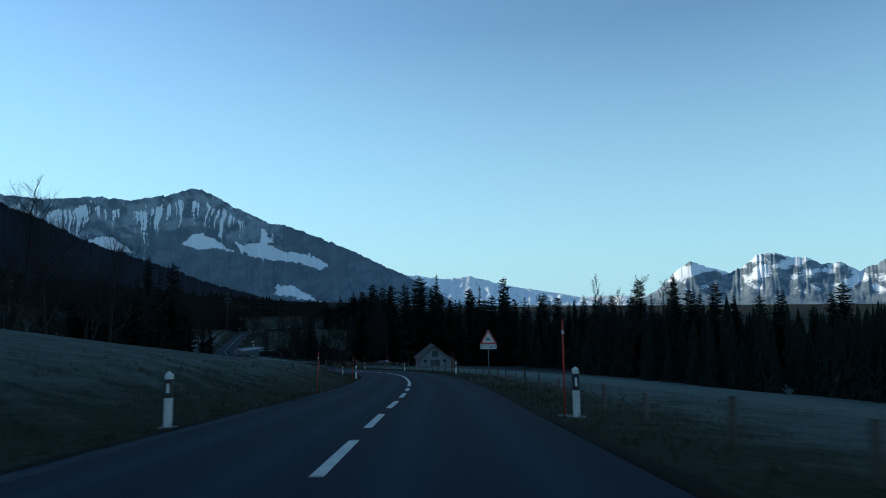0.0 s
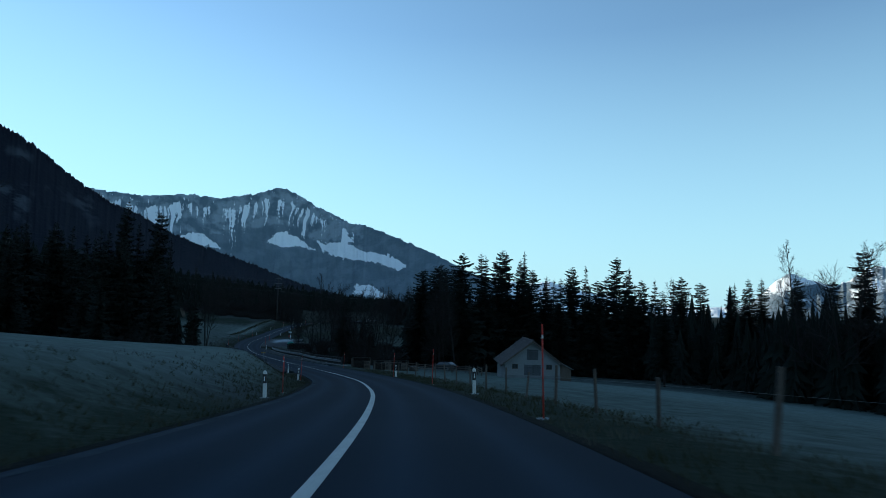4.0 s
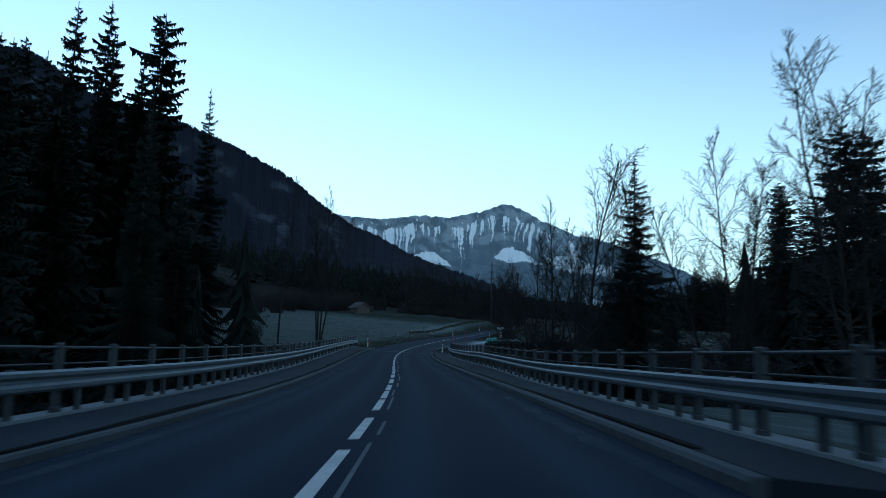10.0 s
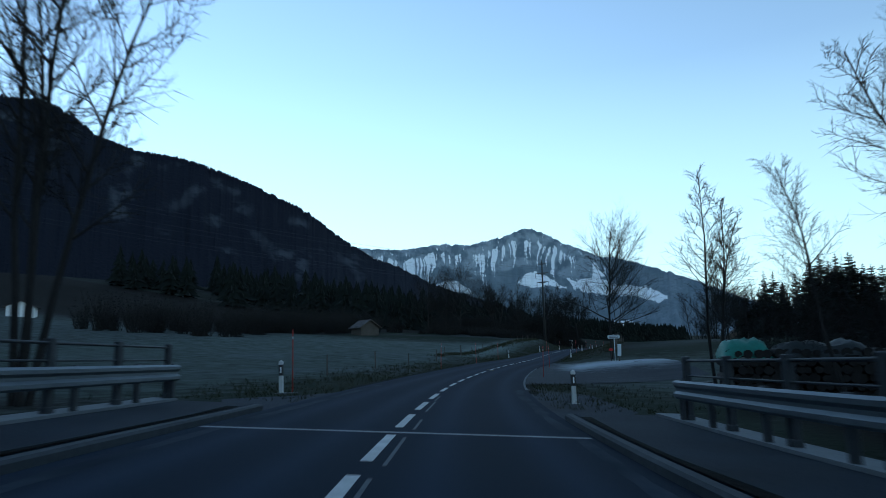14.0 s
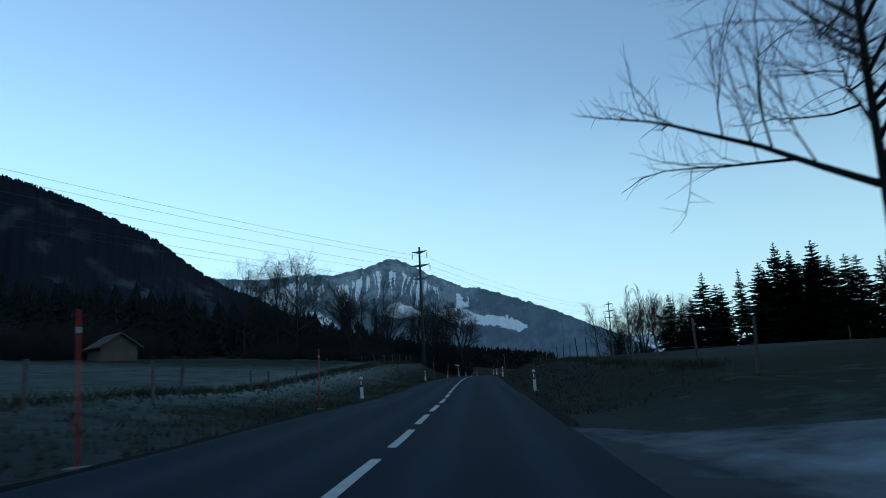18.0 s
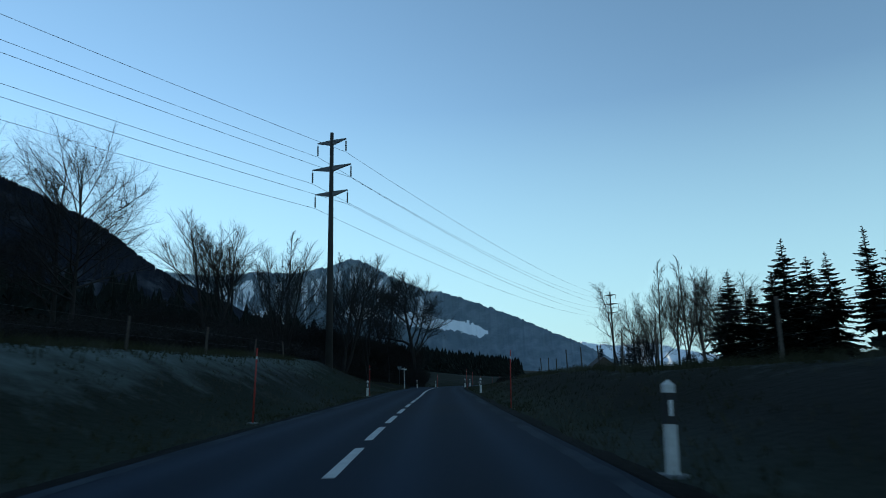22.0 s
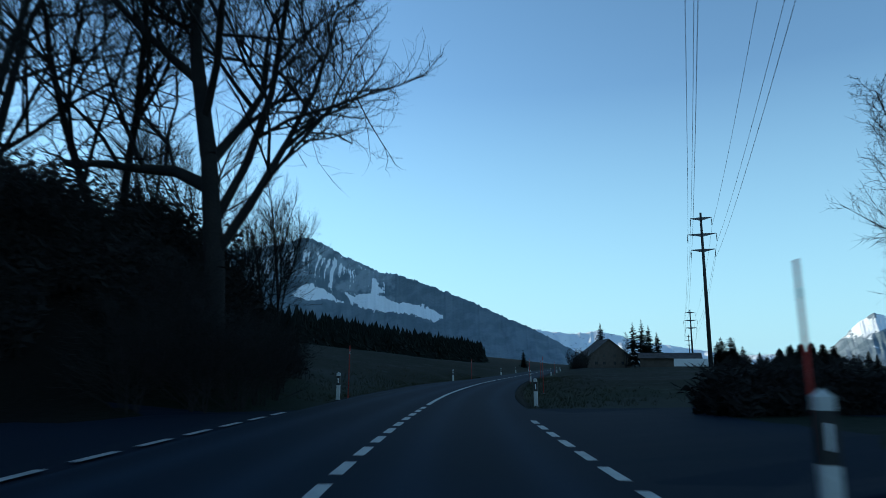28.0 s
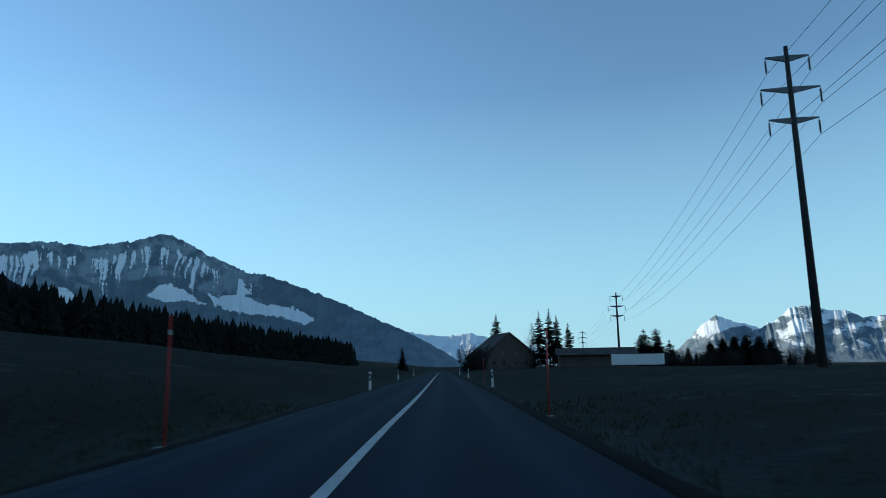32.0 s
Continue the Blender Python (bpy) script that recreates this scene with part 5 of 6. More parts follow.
# ---- bridge: deck, footways, joints, rails ----
bridge = tagged(new("bridge", swept("bridge", BRIDGE[0] - 2, BRIDGE[1] + 2, [(-5.75, -0.16), (-5.75, -0.75), (-4.2, -1.25), (4.2, -1.25), (5.75, -0.75), (5.75, -0.16)], CONCRETE)),
                "concrete road bridge with footways and steel rails", "bridge", kind="structure")
for sd, word in ((-1, "footway"), (1, "footway")):
    start = 141.0 if sd < 0 else BRIDGE[0] - 0.5
    part(word, swept(word, start, BRIDGE[1] + 1, [(sd * 3.45, -0.15), (sd * 3.45, 0.1), (sd * 3.5, 0.13), (sd * 5.2, 0.15), (sd * 5.2, -0.15)], PAVING), bridge, "raised asphalt footway")
    part("kerb", swept("kerb", start, BRIDGE[1] + 1, [(sd * 3.29, -0.12), (sd * 3.29, 0.09), (sd * 3.33, 0.125), (sd * 3.445, 0.13), (sd * 3.445, -0.12)], KERB), bridge, "worn concrete kerb")
    part("edge_beam", swept("edge_beam", BRIDGE[0] - 3, BRIDGE[1] + 1, [(sd * 5.205, -0.2), (sd * 5.205, 0.2), (sd * 5.78, 0.2), (sd * 5.78, -0.2)], CONCRETE), bridge, "pale concrete edge beam")
for s in (156.0, 223.4):
    v, f = sweep(s, s + 0.16, [(-3.2, 0.008), (3.2, 0.008)], 0.2, closed=False)
    part("expansion_joint", mesh_of("expansion_joint", v, f, STEEL), bridge, "pale metal expansion joint")
for sd in (-1, 1):
    s0, s1 = (156.0, 227.0) if sd < 0 else (157.2, 225.5)
    rail = thing("guard_rail", Matrix.Identity(4), "galvanised guard rail with dark handrail along the bridge", "guard rail", "bridge rails")
    wave = [(0.0, 0.46), (0.05, 0.5), (0.05, 0.56), (0.0, 0.61), (0.0, 0.66), (0.05, 0.71), (0.05, 0.77), (0.0, 0.81), (-0.012, 0.81), (0.036, 0.765), (0.036, 0.715), (-0.014, 0.665), (-0.014, 0.605), (0.036, 0.555), (0.036, 0.505), (-0.012, 0.46)]
    part("beam", swept("beam", s0, s1, [(sd * (5.22 - u), z + 0.12) for u, z in wave], STEEL, 2.0), rail, "galvanised corrugated beam")
    for z, r in ((1.18, 0.03), (0.9, 0.02)):
        ring = [(sd * 5.42 + r * math.cos(a), z + 0.12 + r * math.sin(a)) for a in (0, 1.05, 2.09, 3.14, 4.19, 5.24)]
        part("handrail", swept("handrail", s0, s1, ring, RUST, 2.0, shade=True), rail, "thin dark handrail tube")
    post_me = Shape().box(-0.055, 0.055, -0.085, 0.085, 0.15, 1.38, 0.014).box(-0.07, 0.07, -0.1, 0.1, 0.15, 0.3, 0.014).mesh("rail_post", RUST)
    low_me = Shape().box(-0.045, 0.045, -0.06, 0.06, 0.15, 0.95, 0.01).mesh("beam_post", RUST)
    n = int((s1 - s0) / 2.0)
    for i in range(n + 1):
        s = s0 + 0.1 + (s1 - s0 - 0.2) * i / n
        part("rail_post", post_me, rail, m=Matrix.Translation(on_road(s, sd * 5.42)) @ pose(0, 0, 0, 0, 0, heading(s)))
        part("beam_post", low_me, rail, m=Matrix.Translation(on_road(s + 0.5 * (i < n), sd * 5.3)) @ pose(0, 0, 0, 0, 0, heading(s)))

def grit(s0, s1, u, side):
    """A ragged pale line of grit and salt along the kerb."""
    v, n = [], int((s1 - s0) / 0.5)
    for i in range(n + 1):
        q = s0 + (s1 - s0) * i / n
        a = 0.1 + 0.14 * abs(noise.noise((q * 0.22, side, 7))) + 0.1 * noise.noise((q * 1.1, side, 2))
        c = u + side * 0.12 * noise.noise((q * 0.15, side, 9))
        v += [tuple(on_road(q, c - max(a, 0.01), 0.004)), tuple(on_road(q, c + max(a, 0.01), 0.004))]
    part("grit", mesh_of("grit", v, [(2 * i, 2 * i + 1, 2 * i + 3, 2 * i + 2) for i in range(n)], GRIT), road, "ragged pale line of grit and dust")


for q0, q1, u, sd in ((141, 240, -2.85, -1), (157, 240, 2.95, 1), (-40, 138, -3.1, -1), (290, 420, -2.8, -1), (300, 420, 3.05, 1), (445, 600, -2.7, -1)):
    grit(q0, q1, u, sd)
for q0, q1, sd in ((142, 226, -1), (159, 226, 1)):                 # dead leaves and soil gathered on the footways
    v, n = [], int((q1 - q0) / 0.5)
    for i in range(n + 1):
        q = q0 + (q1 - q0) * i / n
        a = 0.08 + 0.3 * max(0.0, noise.noise((q * 0.16, sd, 17)) + 0.25)
        v += [tuple(on_road(q, sd * 3.47, 0.145)), tuple(on_road(q, sd * (3.49 + a), 0.15))]
    part("litter", mesh_of("litter", v, [(2 * i, 2 * i + 1, 2 * i + 3, 2 * i + 2) for i in range(n)], SHADED_EARTH), bridge, "dead leaves and soil along the kerb")

# paved strips beside the road
def apron(name, s0, s1, u0, u1, mat, label, taper=6.0, dz=0.0):
    n = max(3, int((s1 - s0) / 1.5))
    v, f = [], []
    for i in range(n + 1):
        s = s0 + (s1 - s0) * i / n
        k = min(1, (s - s0) / taper, (s1 - s) / taper)
        for j in range(7):
            u = u0 + (u1 - u0) * max(k, 0.02) * j / 6
            p = on_road(s, u)
            v.append((p.x, p.y, p.z - 0.02 if abs(u) < 3.4 else ground(p.x, p.y) + dz + 0.03))
    f = [(i * 7 + j, i * 7 + j + 1, i * 7 + j + 8, i * 7 + j + 7) for i in range(n) for j in range(6)]
    me = mesh_of(name, v, f, mat)
    if mat is LAYBY:                                   # frost lies where no wheels run
        pale = [0.85 * math.exp(-((s0 + (s1 - s0) * i / n - 274) / 8) ** 2) * float(smooth(4.2, 6.5, 3.1 + 11.4 * j / 6)) for i in range(n + 1) for j in range(7)]
        me.attributes.new("frost", "FLOAT", "POINT").data.foreach_set("value", pale)
    return tagged(new(name, me), label, "pavement", kind="structure")


apron("pavement", 224, 236, -3.1, -5.4, PAVING, "worn asphalt verge past the bridge")
apron("pavement", 224, 244, 3.1, 5.6, PAVING, "worn asphalt verge past the bridge")
apron("pavement", 246, 286, 3.1, 14.5, LAYBY, "dark asphalt lay-by with a frosted pale patch", 9)
v, f = sweep(240, 271, [(3.2, -0.1), (3.2, 0.012), (3.3, 0.014), (3.3, -0.1)], 2.0)
tagged(new("kerb", mesh_of("kerb", v, f, GRAVEL)), "flush pale concrete edge strip beside the lay-by", "kerb", kind="structure")
apron("pavement", 421, 437, -3.1, -9, ASPHALT, "asphalt side road joining the main road", 5)
apron("pavement", 424, 441, 3.1, 26, ASPHALT, "worn asphalt side road joining the main road", 4)

# ---- delineators and snow poles ----
def delineator():
    ob = thing("delineator_post", Matrix.Identity(4), "white plastic delineator post with black band and reflector", "post", "delineator posts")
    part("shaft", Shape().prism([(-0.06, -0.05), (0.06, -0.05), (0.075, 0.01), (0.035, 0.06), (-0.035, 0.06), (-0.075, 0.01)], 2, -0.3, 0.6).mesh("shaft", WHITE), ob)
    part("band", Shape().prism([(-0.062, -0.052), (0.062, -0.052), (0.077, 0.01), (0.036, 0.062), (-0.036, 0.062), (-0.077, 0.01)], 2, 0.58, 0.93).mesh("band", BLACK), ob, "black band")
    cap = Shape().prism([(-0.06, -0.05), (0.06, -0.05), (0.075, 0.01), (0.035, 0.06), (-0.035, 0.06), (-0.075, 0.01)], 2, 0.92, 1.02)
    cap.add([(-0.06, -0.05, 1.02), (0.06, -0.05, 1.02), (0.075, 0.01, 1.02), (0.035, 0.06, 1.02), (-0.035, 0.06, 1.02), (-0.075, 0.01, 1.02), (0, -0.01, 1.08)], [(i, (i + 1) % 6, 6) for i in range(6)])
    part("cap", cap.mesh("cap", WHITE), ob)
    part("reflector", Shape().box(-0.02, 0.02, -0.064, -0.053, 0.67, 0.85, 0.006).mesh("reflector", REFLECTOR), ob, "white reflector strip")
    part("footing", Shape().prism([(0.2 * math.cos(i * 0.785), 0.16 * math.sin(i * 0.785)) for i in range(8)], 2, -0.1, 0.035).mesh("footing", CONCRETE), ob, "small concrete footing")
    return ob


def snow_pole():
    ob = thing("snow_pole", Matrix.Identity(4), "slim red snow pole with a pale reflective band", "pole", "snow poles")
    part("shaft", Shape().tube((0, 0, -0.3), (0, 0, 2.1), 0.02, 0.017, 8).mesh("shaft", RED, True), ob)
    part("band", Shape().tube((0, 0, 1.78), (0, 0, 1.86), 0.0215, 0.0205, 8).mesh("band", WHITE), ob, "pale reflective band")
    part("socket", Shape().prism([(0.17 * math.cos(i * 0.785), 0.14 * math.sin(i * 0.785)) for i in range(8)], 2, -0.1, 0.03).mesh("socket", CONCRETE), ob, "small concrete socket")
    return ob


first_post, first_pole = delineator(), snow_pole()
lean = random.Random(9)


def stand(ob, s, u, first):
    p = on_road(s, u)
    short = Matrix.Diagonal((1, 1, 0.8 if u < 0 and s < 100 and ob is first_pole else 1, 1))
    m = pose(p.x, p.y, max(ground(p.x, p.y), p.z - 0.35), lean.uniform(-1.5, 1.5), lean.uniform(-2, 2), heading(s) + lean.uniform(-8, 8))
    if first:
        ob.matrix_basis = m
        return ob
    made = copy_thing(ob, m)
    made.matrix_basis = m @ short
    return made


POSTS = [(13.8, 4.15), (57, 4.95), (87.6, 4.15), (117, 3.9), (233.4, 4.4), (304.1, 4.2), (338.7, 3.85), (378, 4.08), (408.3, 3.45), (423.2, 3.72), (444, 3.85), (478.8, 3.45), (517.5, 4.0), (555, 4), (595, 4),
         (12.5, -3.91), (53, -3.72), (87, -4.15), (118, -4.3), (141, -4.0), (233.5, -4.9), (302.9, -4.15), (338.9, -4.05), (375.9, -3.76), (410.9, -3.95), (419.6, -3.25), (443.2, -3.57), (478.2, -3.5), (513.2, -2.95), (551, -4), (590, -4)]
for i, (s, u) in enumerate(POSTS):
    stand(first_post, s, u, i == 0)
POLES = [(14.2, 3.98), (58, 4.8), (75.4, 3.92), (99.3, 3.91), (117.1, 3.7), (146.7, 3.55), (257, 4.3), (275.1, 4.16), (325.2, 3.7), (355, 3.84), (403.8, 3.7), (424.0, 4.1), (457.2, 4.78), (474.8, 3.6), (493.8, 3.62), (530, 4.2),
         (26.4, -3.6), (43.4, -3.6), (60.5, -3.7), (92, -4.03), (117.9, -4.08), (141.2, -4.42), (234.2, -4.75), (264.5, -3.94), (280.2, -3.85), (294.4, -4.18), (349.8, -3.95), (376.2, -3.62), (444.4, -3.45), (488.2, -3.3)]
for i, (s, u) in enumerate(POLES):
    stand(first_pole, s, u, i == 0)

# ---- signs ----
def text_mesh(words, size, mat):
    cu = bpy.data.curves.new("lettering", "FONT")
    cu.body, cu.size, cu.align_x, cu.align_y, cu.extrude = words, size, "CENTER", "CENTER", 0.002
    ob = bpy.data.objects.new("lettering", cu)
    scene.collection.objects.link(ob)
    bpy.context.view_layer.update()
    me = bpy.data.meshes.new_from_object(ob.evaluated_get(bpy.context.evaluated_depsgraph_get()))
    bpy.data.objects.remove(ob)
    me.materials.clear()
    me.materials.append(mat)
    return me


def warning_sign(s, u):
    p = on_road(s, u)
    z = ground(p.x, p.y)
    ob = thing("warning_sign", pose(p.x, p.y, z, 0, 0, heading(s) - 4), "triangular red-bordered warning sign with a distance plate on a steel post", "road sign")
    part("post", Shape().tube((0, 0.03, -0.4), (0, 0.03, 2.85), 0.03, sides=10).mesh("post", STEEL, True), ob)
    tri = lambda r, z0: [(r * math.sin(a), z0 + r * math.cos(a)) for a in (0, 2.0944, 4.18879)]
    rounded = lambda r, z0: [(q[0] * 0.93 + w[0] * 0.07, q[1] * 0.93 + w[1] * 0.07) for i, q in enumerate(tri(r, z0)) for w in (tri(r, z0)[i - 1], tri(r, z0)[(i + 1) % 3])]
    board = part("board", Shape().prism(rounded(0.56, 2.42), 1, -0.02, 0.0).mesh("board", WHITE), ob, "white triangular board")
    outer, inner = rounded(0.54, 2.42), rounded(0.405, 2.42)
    v = [(x, -0.024, z) for x, z in outer + inner]
    part("border", mesh_of("border", v, [(i, (i + 1) % 6, 6 + (i + 1) % 6, 6 + i) for i in range(6)], RED_SIGN), board, "red border")
    sym = Shape().prism([(-0.12, 2.4), (0.02, 2.46), (0.13, 2.36), (0.06, 2.34), (-0.02, 2.38), (-0.1, 2.33)], 1, -0.028, -0.022).prism([(-0.1, 2.41), (-0.06, 2.43), (-0.1, 2.54), (-0.14, 2.55)], 1, -0.028, -0.022)
    part("symbol", sym.mesh("symbol", BLACK), board, "dark symbol")
    plate = part("plate", Shape().box(-0.46, 0.46, -0.02, 0.0, 1.85, 2.125, 0.008).mesh("plate", WHITE), ob, "white distance plate")
    part("lettering", text_mesh("1.1 km", 0.19, BLACK), plate, "black lettering", m=pose(0, -0.022, 1.985, 90, 0, 0))
    for sd in (-0.385, 0.385):
        part("arrow", Shape().prism([(sd - 0.012, 1.88), (sd + 0.012, 1.88), (sd + 0.012, 2.04), (sd + 0.045, 2.04), (sd, 2.1), (sd - 0.045, 2.04), (sd - 0.012, 2.04)], 1, -0.026, -0.021).mesh("arrow", BLACK), plate, "black upright arrow")


warning_sign(36.75, 4.5)


def finger_post(s, u, height, boards, turn=0.0, post_mat=STEEL, label="grey steel signpost with small finger boards"):
    p = on_road(s, u)
    ob = thing("signpost", pose(p.x, p.y, ground(p.x, p.y), 0, 0, heading(s) + turn), label, "signpost")
    part("post", Shape().tube((0, 0, -0.4), (0, 0, height), 0.035, sides=10).mesh("post", post_mat, True), ob)
    for z, x0, x1, h, mat, bars in boards:
        b = part("board", Shape().prism([(x0, z), (x1, z), (x1 + (0.08 if x1 > 0 else 0), z + h / 2), (x1, z + h), (x0, z + h), (x0 - (0.08 if x0 < -0.1 else 0), z + h / 2)], 1, -0.055, -0.035).mesh("board", mat), ob)
        for q in range(bars):
            part("line", Shape().box(x0 + 0.06, x1 - 0.06 - 0.05 * q, -0.059, -0.056, z + h * (0.62 - 0.38 * q), z + h * (0.78 - 0.38 * q)).mesh("line", BLACK if mat is not BLACK else WHITE), b, "dark lettering bar")


YELLOW = material("yellow_sign", (0.3, 0.17, 0.02), (0.24, 0.14, 0.02), 0.5, 3, 20, 0.05)
TEAL = material("tarpaulin", (0.01, 0.14, 0.105), (0.018, 0.19, 0.145), 0.5, 1.5, 9, 0.3)
DARK_SHEET = material("dark_sheet", (0.012, 0.016, 0.016), (0.02, 0.026, 0.026), 0.5, 1.5, 9, 0.3)
PALE = material("pale_board", (0.5, 0.55, 0.56), (0.6, 0.64, 0.65), 0.5, 2, 14, 0.1)
finger_post(153.6, -7.1, 2.2, [(1.95, -0.55, -0.02, 0.17, RUST, 1)], 6, WHITE, "white painted post with a small name board")
finger_post(156.3, -5.9, 2.4, [(2.22, -0.26, -0.02, 0.11, YELLOW, 0), (2.2, 0.02, 0.2, 0.11, YELLOW, 0)], 0, STEEL, "grey post with yellow footpath finger boards beside the bridge rail")
finger_post(416.4, -4.6, 2.3, [(2.03, -0.3, -0.02, 0.12, PALE, 1), (1.98, 0.03, 0.3, 0.12, PALE, 1)], 4, WHITE, "pale signpost with two finger boards at the junction")
finger_post(279.2, 10.1, 2.6, [(2.2, -0.55, 0.5, 0.34, PALE, 2)], -8, PALE, "pale signpost with a direction board beside the lay-by")

finger_post(279.5, 9.75, 1.3, [(1.0, -0.16, 0.12, 0.24, RED_SIGN, 0)], 0, TIMBER, "short timber post with a small red arrow board")


def give_way(s, u):
    p = on_road(s, u)
    ob = thing("give_way_sign", pose(p.x, p.y, ground(p.x, p.y), 0, 0, heading(s) + 12), "grey back of a triangular give-way sign on a post", "road sign")
    part("post", Shape().tube((0, 0, -0.4), (0, 0, 2.28), 0.025, sides=10).mesh("post", RUST, True), ob)
    part("board", Shape().prism([(-0.27, 2.3), (0.27, 2.3), (0.29, 2.25), (0.03, 1.8), (-0.03, 1.8), (-0.29, 2.25)], 1, 0.03, 0.05).mesh("board", STEEL), ob, "grey metal triangular board")


give_way(414.4, -4.95)


def notice_board(s, u):
    p = on_road(s, u)
    ob = thing("notice_board", pose(p.x, p.y, ground(p.x, p.y), 0, 3, heading(s) - 15), "pale narrow notice board on a post beside the lay-by", "sign board")
    part("post", Shape().box(-0.05, 0.05, 0.03, 0.11, -0.3, 1.3, 0.01).mesh("post", TIMBER), ob)
    part("board", Shape().box(-0.17, 0.17, -0.02, 0.028, 0.5, 1.6, 0.02).mesh("board", PALE), ob, "pale board")


notice_board(276.2, 10.5)

# ---- fences ----
STAKE = [Shape().tube((0, 0, -0.35), (0.02, 0, 1.15), 0.055, 0.045, 6).mesh("stake", TIMBER), Shape().tube((0, 0, -0.35), (-0.04, 0.02, 1.25), 0.06, 0.05, 6).mesh("stake", TIMBER), Shape().tube((0, 0, -0.3), (0.0, -0.05, 1.0), 0.05, 0.045, 6).mesh("stake", TIMBER)]


def fence(spots, label, strands=(0.5, 0.95), tall=1.0):
    ob = thing("wire_fence", Matrix.Identity(4), label, "fence", "field fences")
    tops = []
    for i, (x, y) in enumerate(spots):
        z = ground(x, y)
        part("stake", STAKE[i % 3], ob, m=pose(x, y, z, lean.uniform(-3, 3), lean.uniform(-4, 4), lean.uniform(0, 360)) @ Matrix.Diagonal((1, 1, tall, 1)))
        tops.append(Vector((x, y, z)))
    for h in strands:
        for a, b in zip(tops, tops[1:]):
            sh = Shape().tube(a + Vector((0, 0, h * tall)), b + Vector((0, 0, h * tall)), 0.003, sides=3, cap=False)
            part("strand", mesh_of("strand", sh.v, sh.f, WIRE), ob)


def along(s0, s1, step, u0, u1=None):
    n = int((s1 - s0) / step)
    return [tuple(on_road(s0 + (s1 - s0) * i / n + lean.uniform(-0.3, 0.3), u0 + ((u1 if u1 is not None else u0) - u0) * i / n))[:2] for i in range(n + 1)]


fence(along(6, 62, 3.4, 5.3, 5.9), "short weathered timber stakes along a meadow edge", strands=(0.7,), tall=0.55)
fence(along(66, 138, 4.0, 6.1, 5.7), "weathered timber stakes with thin wire strands along a meadow", strands=(0.85,))
fence(along(286, 376, 7.0, -8.8, -9.5), "weathered timber stakes with wire on top of a bank", tall=1.0)
fence(along(248, 300, 9, -7.6, -7.8), "leaning timber stakes with wire beside a meadow")
fence(along(292, 400, 5.5, 10.0, 11.5), "dark timber stakes on the crest of a bank", tall=1.5)
fence([(-40 - 3.2 * i, 300 + 1.2 * i) for i in range(10)], "timber stakes across a meadow")

# ---- barn ----
def plank_door(name, w, h, n, parent, m, label):
    door = part(name, Shape().box(-w / 2, w / 2, 0.0, 0.03, 0, h).mesh(name, GREYWOOD), parent, label, m=m)
    me = Shape().box(0, w / n - 0.012, -0.03, 0.0, 0.01, h - 0.01, 0.006).mesh("plank", GREYWOOD)
    for i in range(n):
        part("plank", me, door, m=pose(-w / 2 + i * w / n + 0.006, 0, 0))
    part("batten", Shape().box(-w / 2, w / 2, -0.055, -0.031, h * 0.22, h * 0.22 + 0.1, 0.006).mesh("batten", GREYWOOD), door)
    part("batten", Shape().box(-w / 2, w / 2, -0.055, -0.031, h * 0.75, h * 0.75 + 0.1, 0.006).mesh("batten", GREYWOOD), door)
    return door


def small_window(w, h, parent, m):
    fr = Shape().box(-w / 2, w / 2, -0.04, 0.05, 0, 0.06).box(-w / 2, w / 2, -0.04, 0.05, h - 0.06, h).box(-w / 2, -w / 2 + 0.06, -0.04, 0.05, 0.06, h - 0.06).box(w / 2 - 0.06, w / 2, -0.04, 0.05, 0.06, h - 0.06).box(-0.02, 0.02, -0.03, 0.04, 0.06, h - 0.06)
    win = part("window", fr.mesh("window", TIMBER), parent, "small dark timber window", m=m)
    for sd in (-1, 1):
        part("pane", Shape().box(min(sd * 0.021, sd * (w / 2 - 0.061)), max(sd * 0.021, sd * (w / 2 - 0.061)), 0.0, 0.012, 0.061, h - 0.061).mesh("pane", GLASS), win)


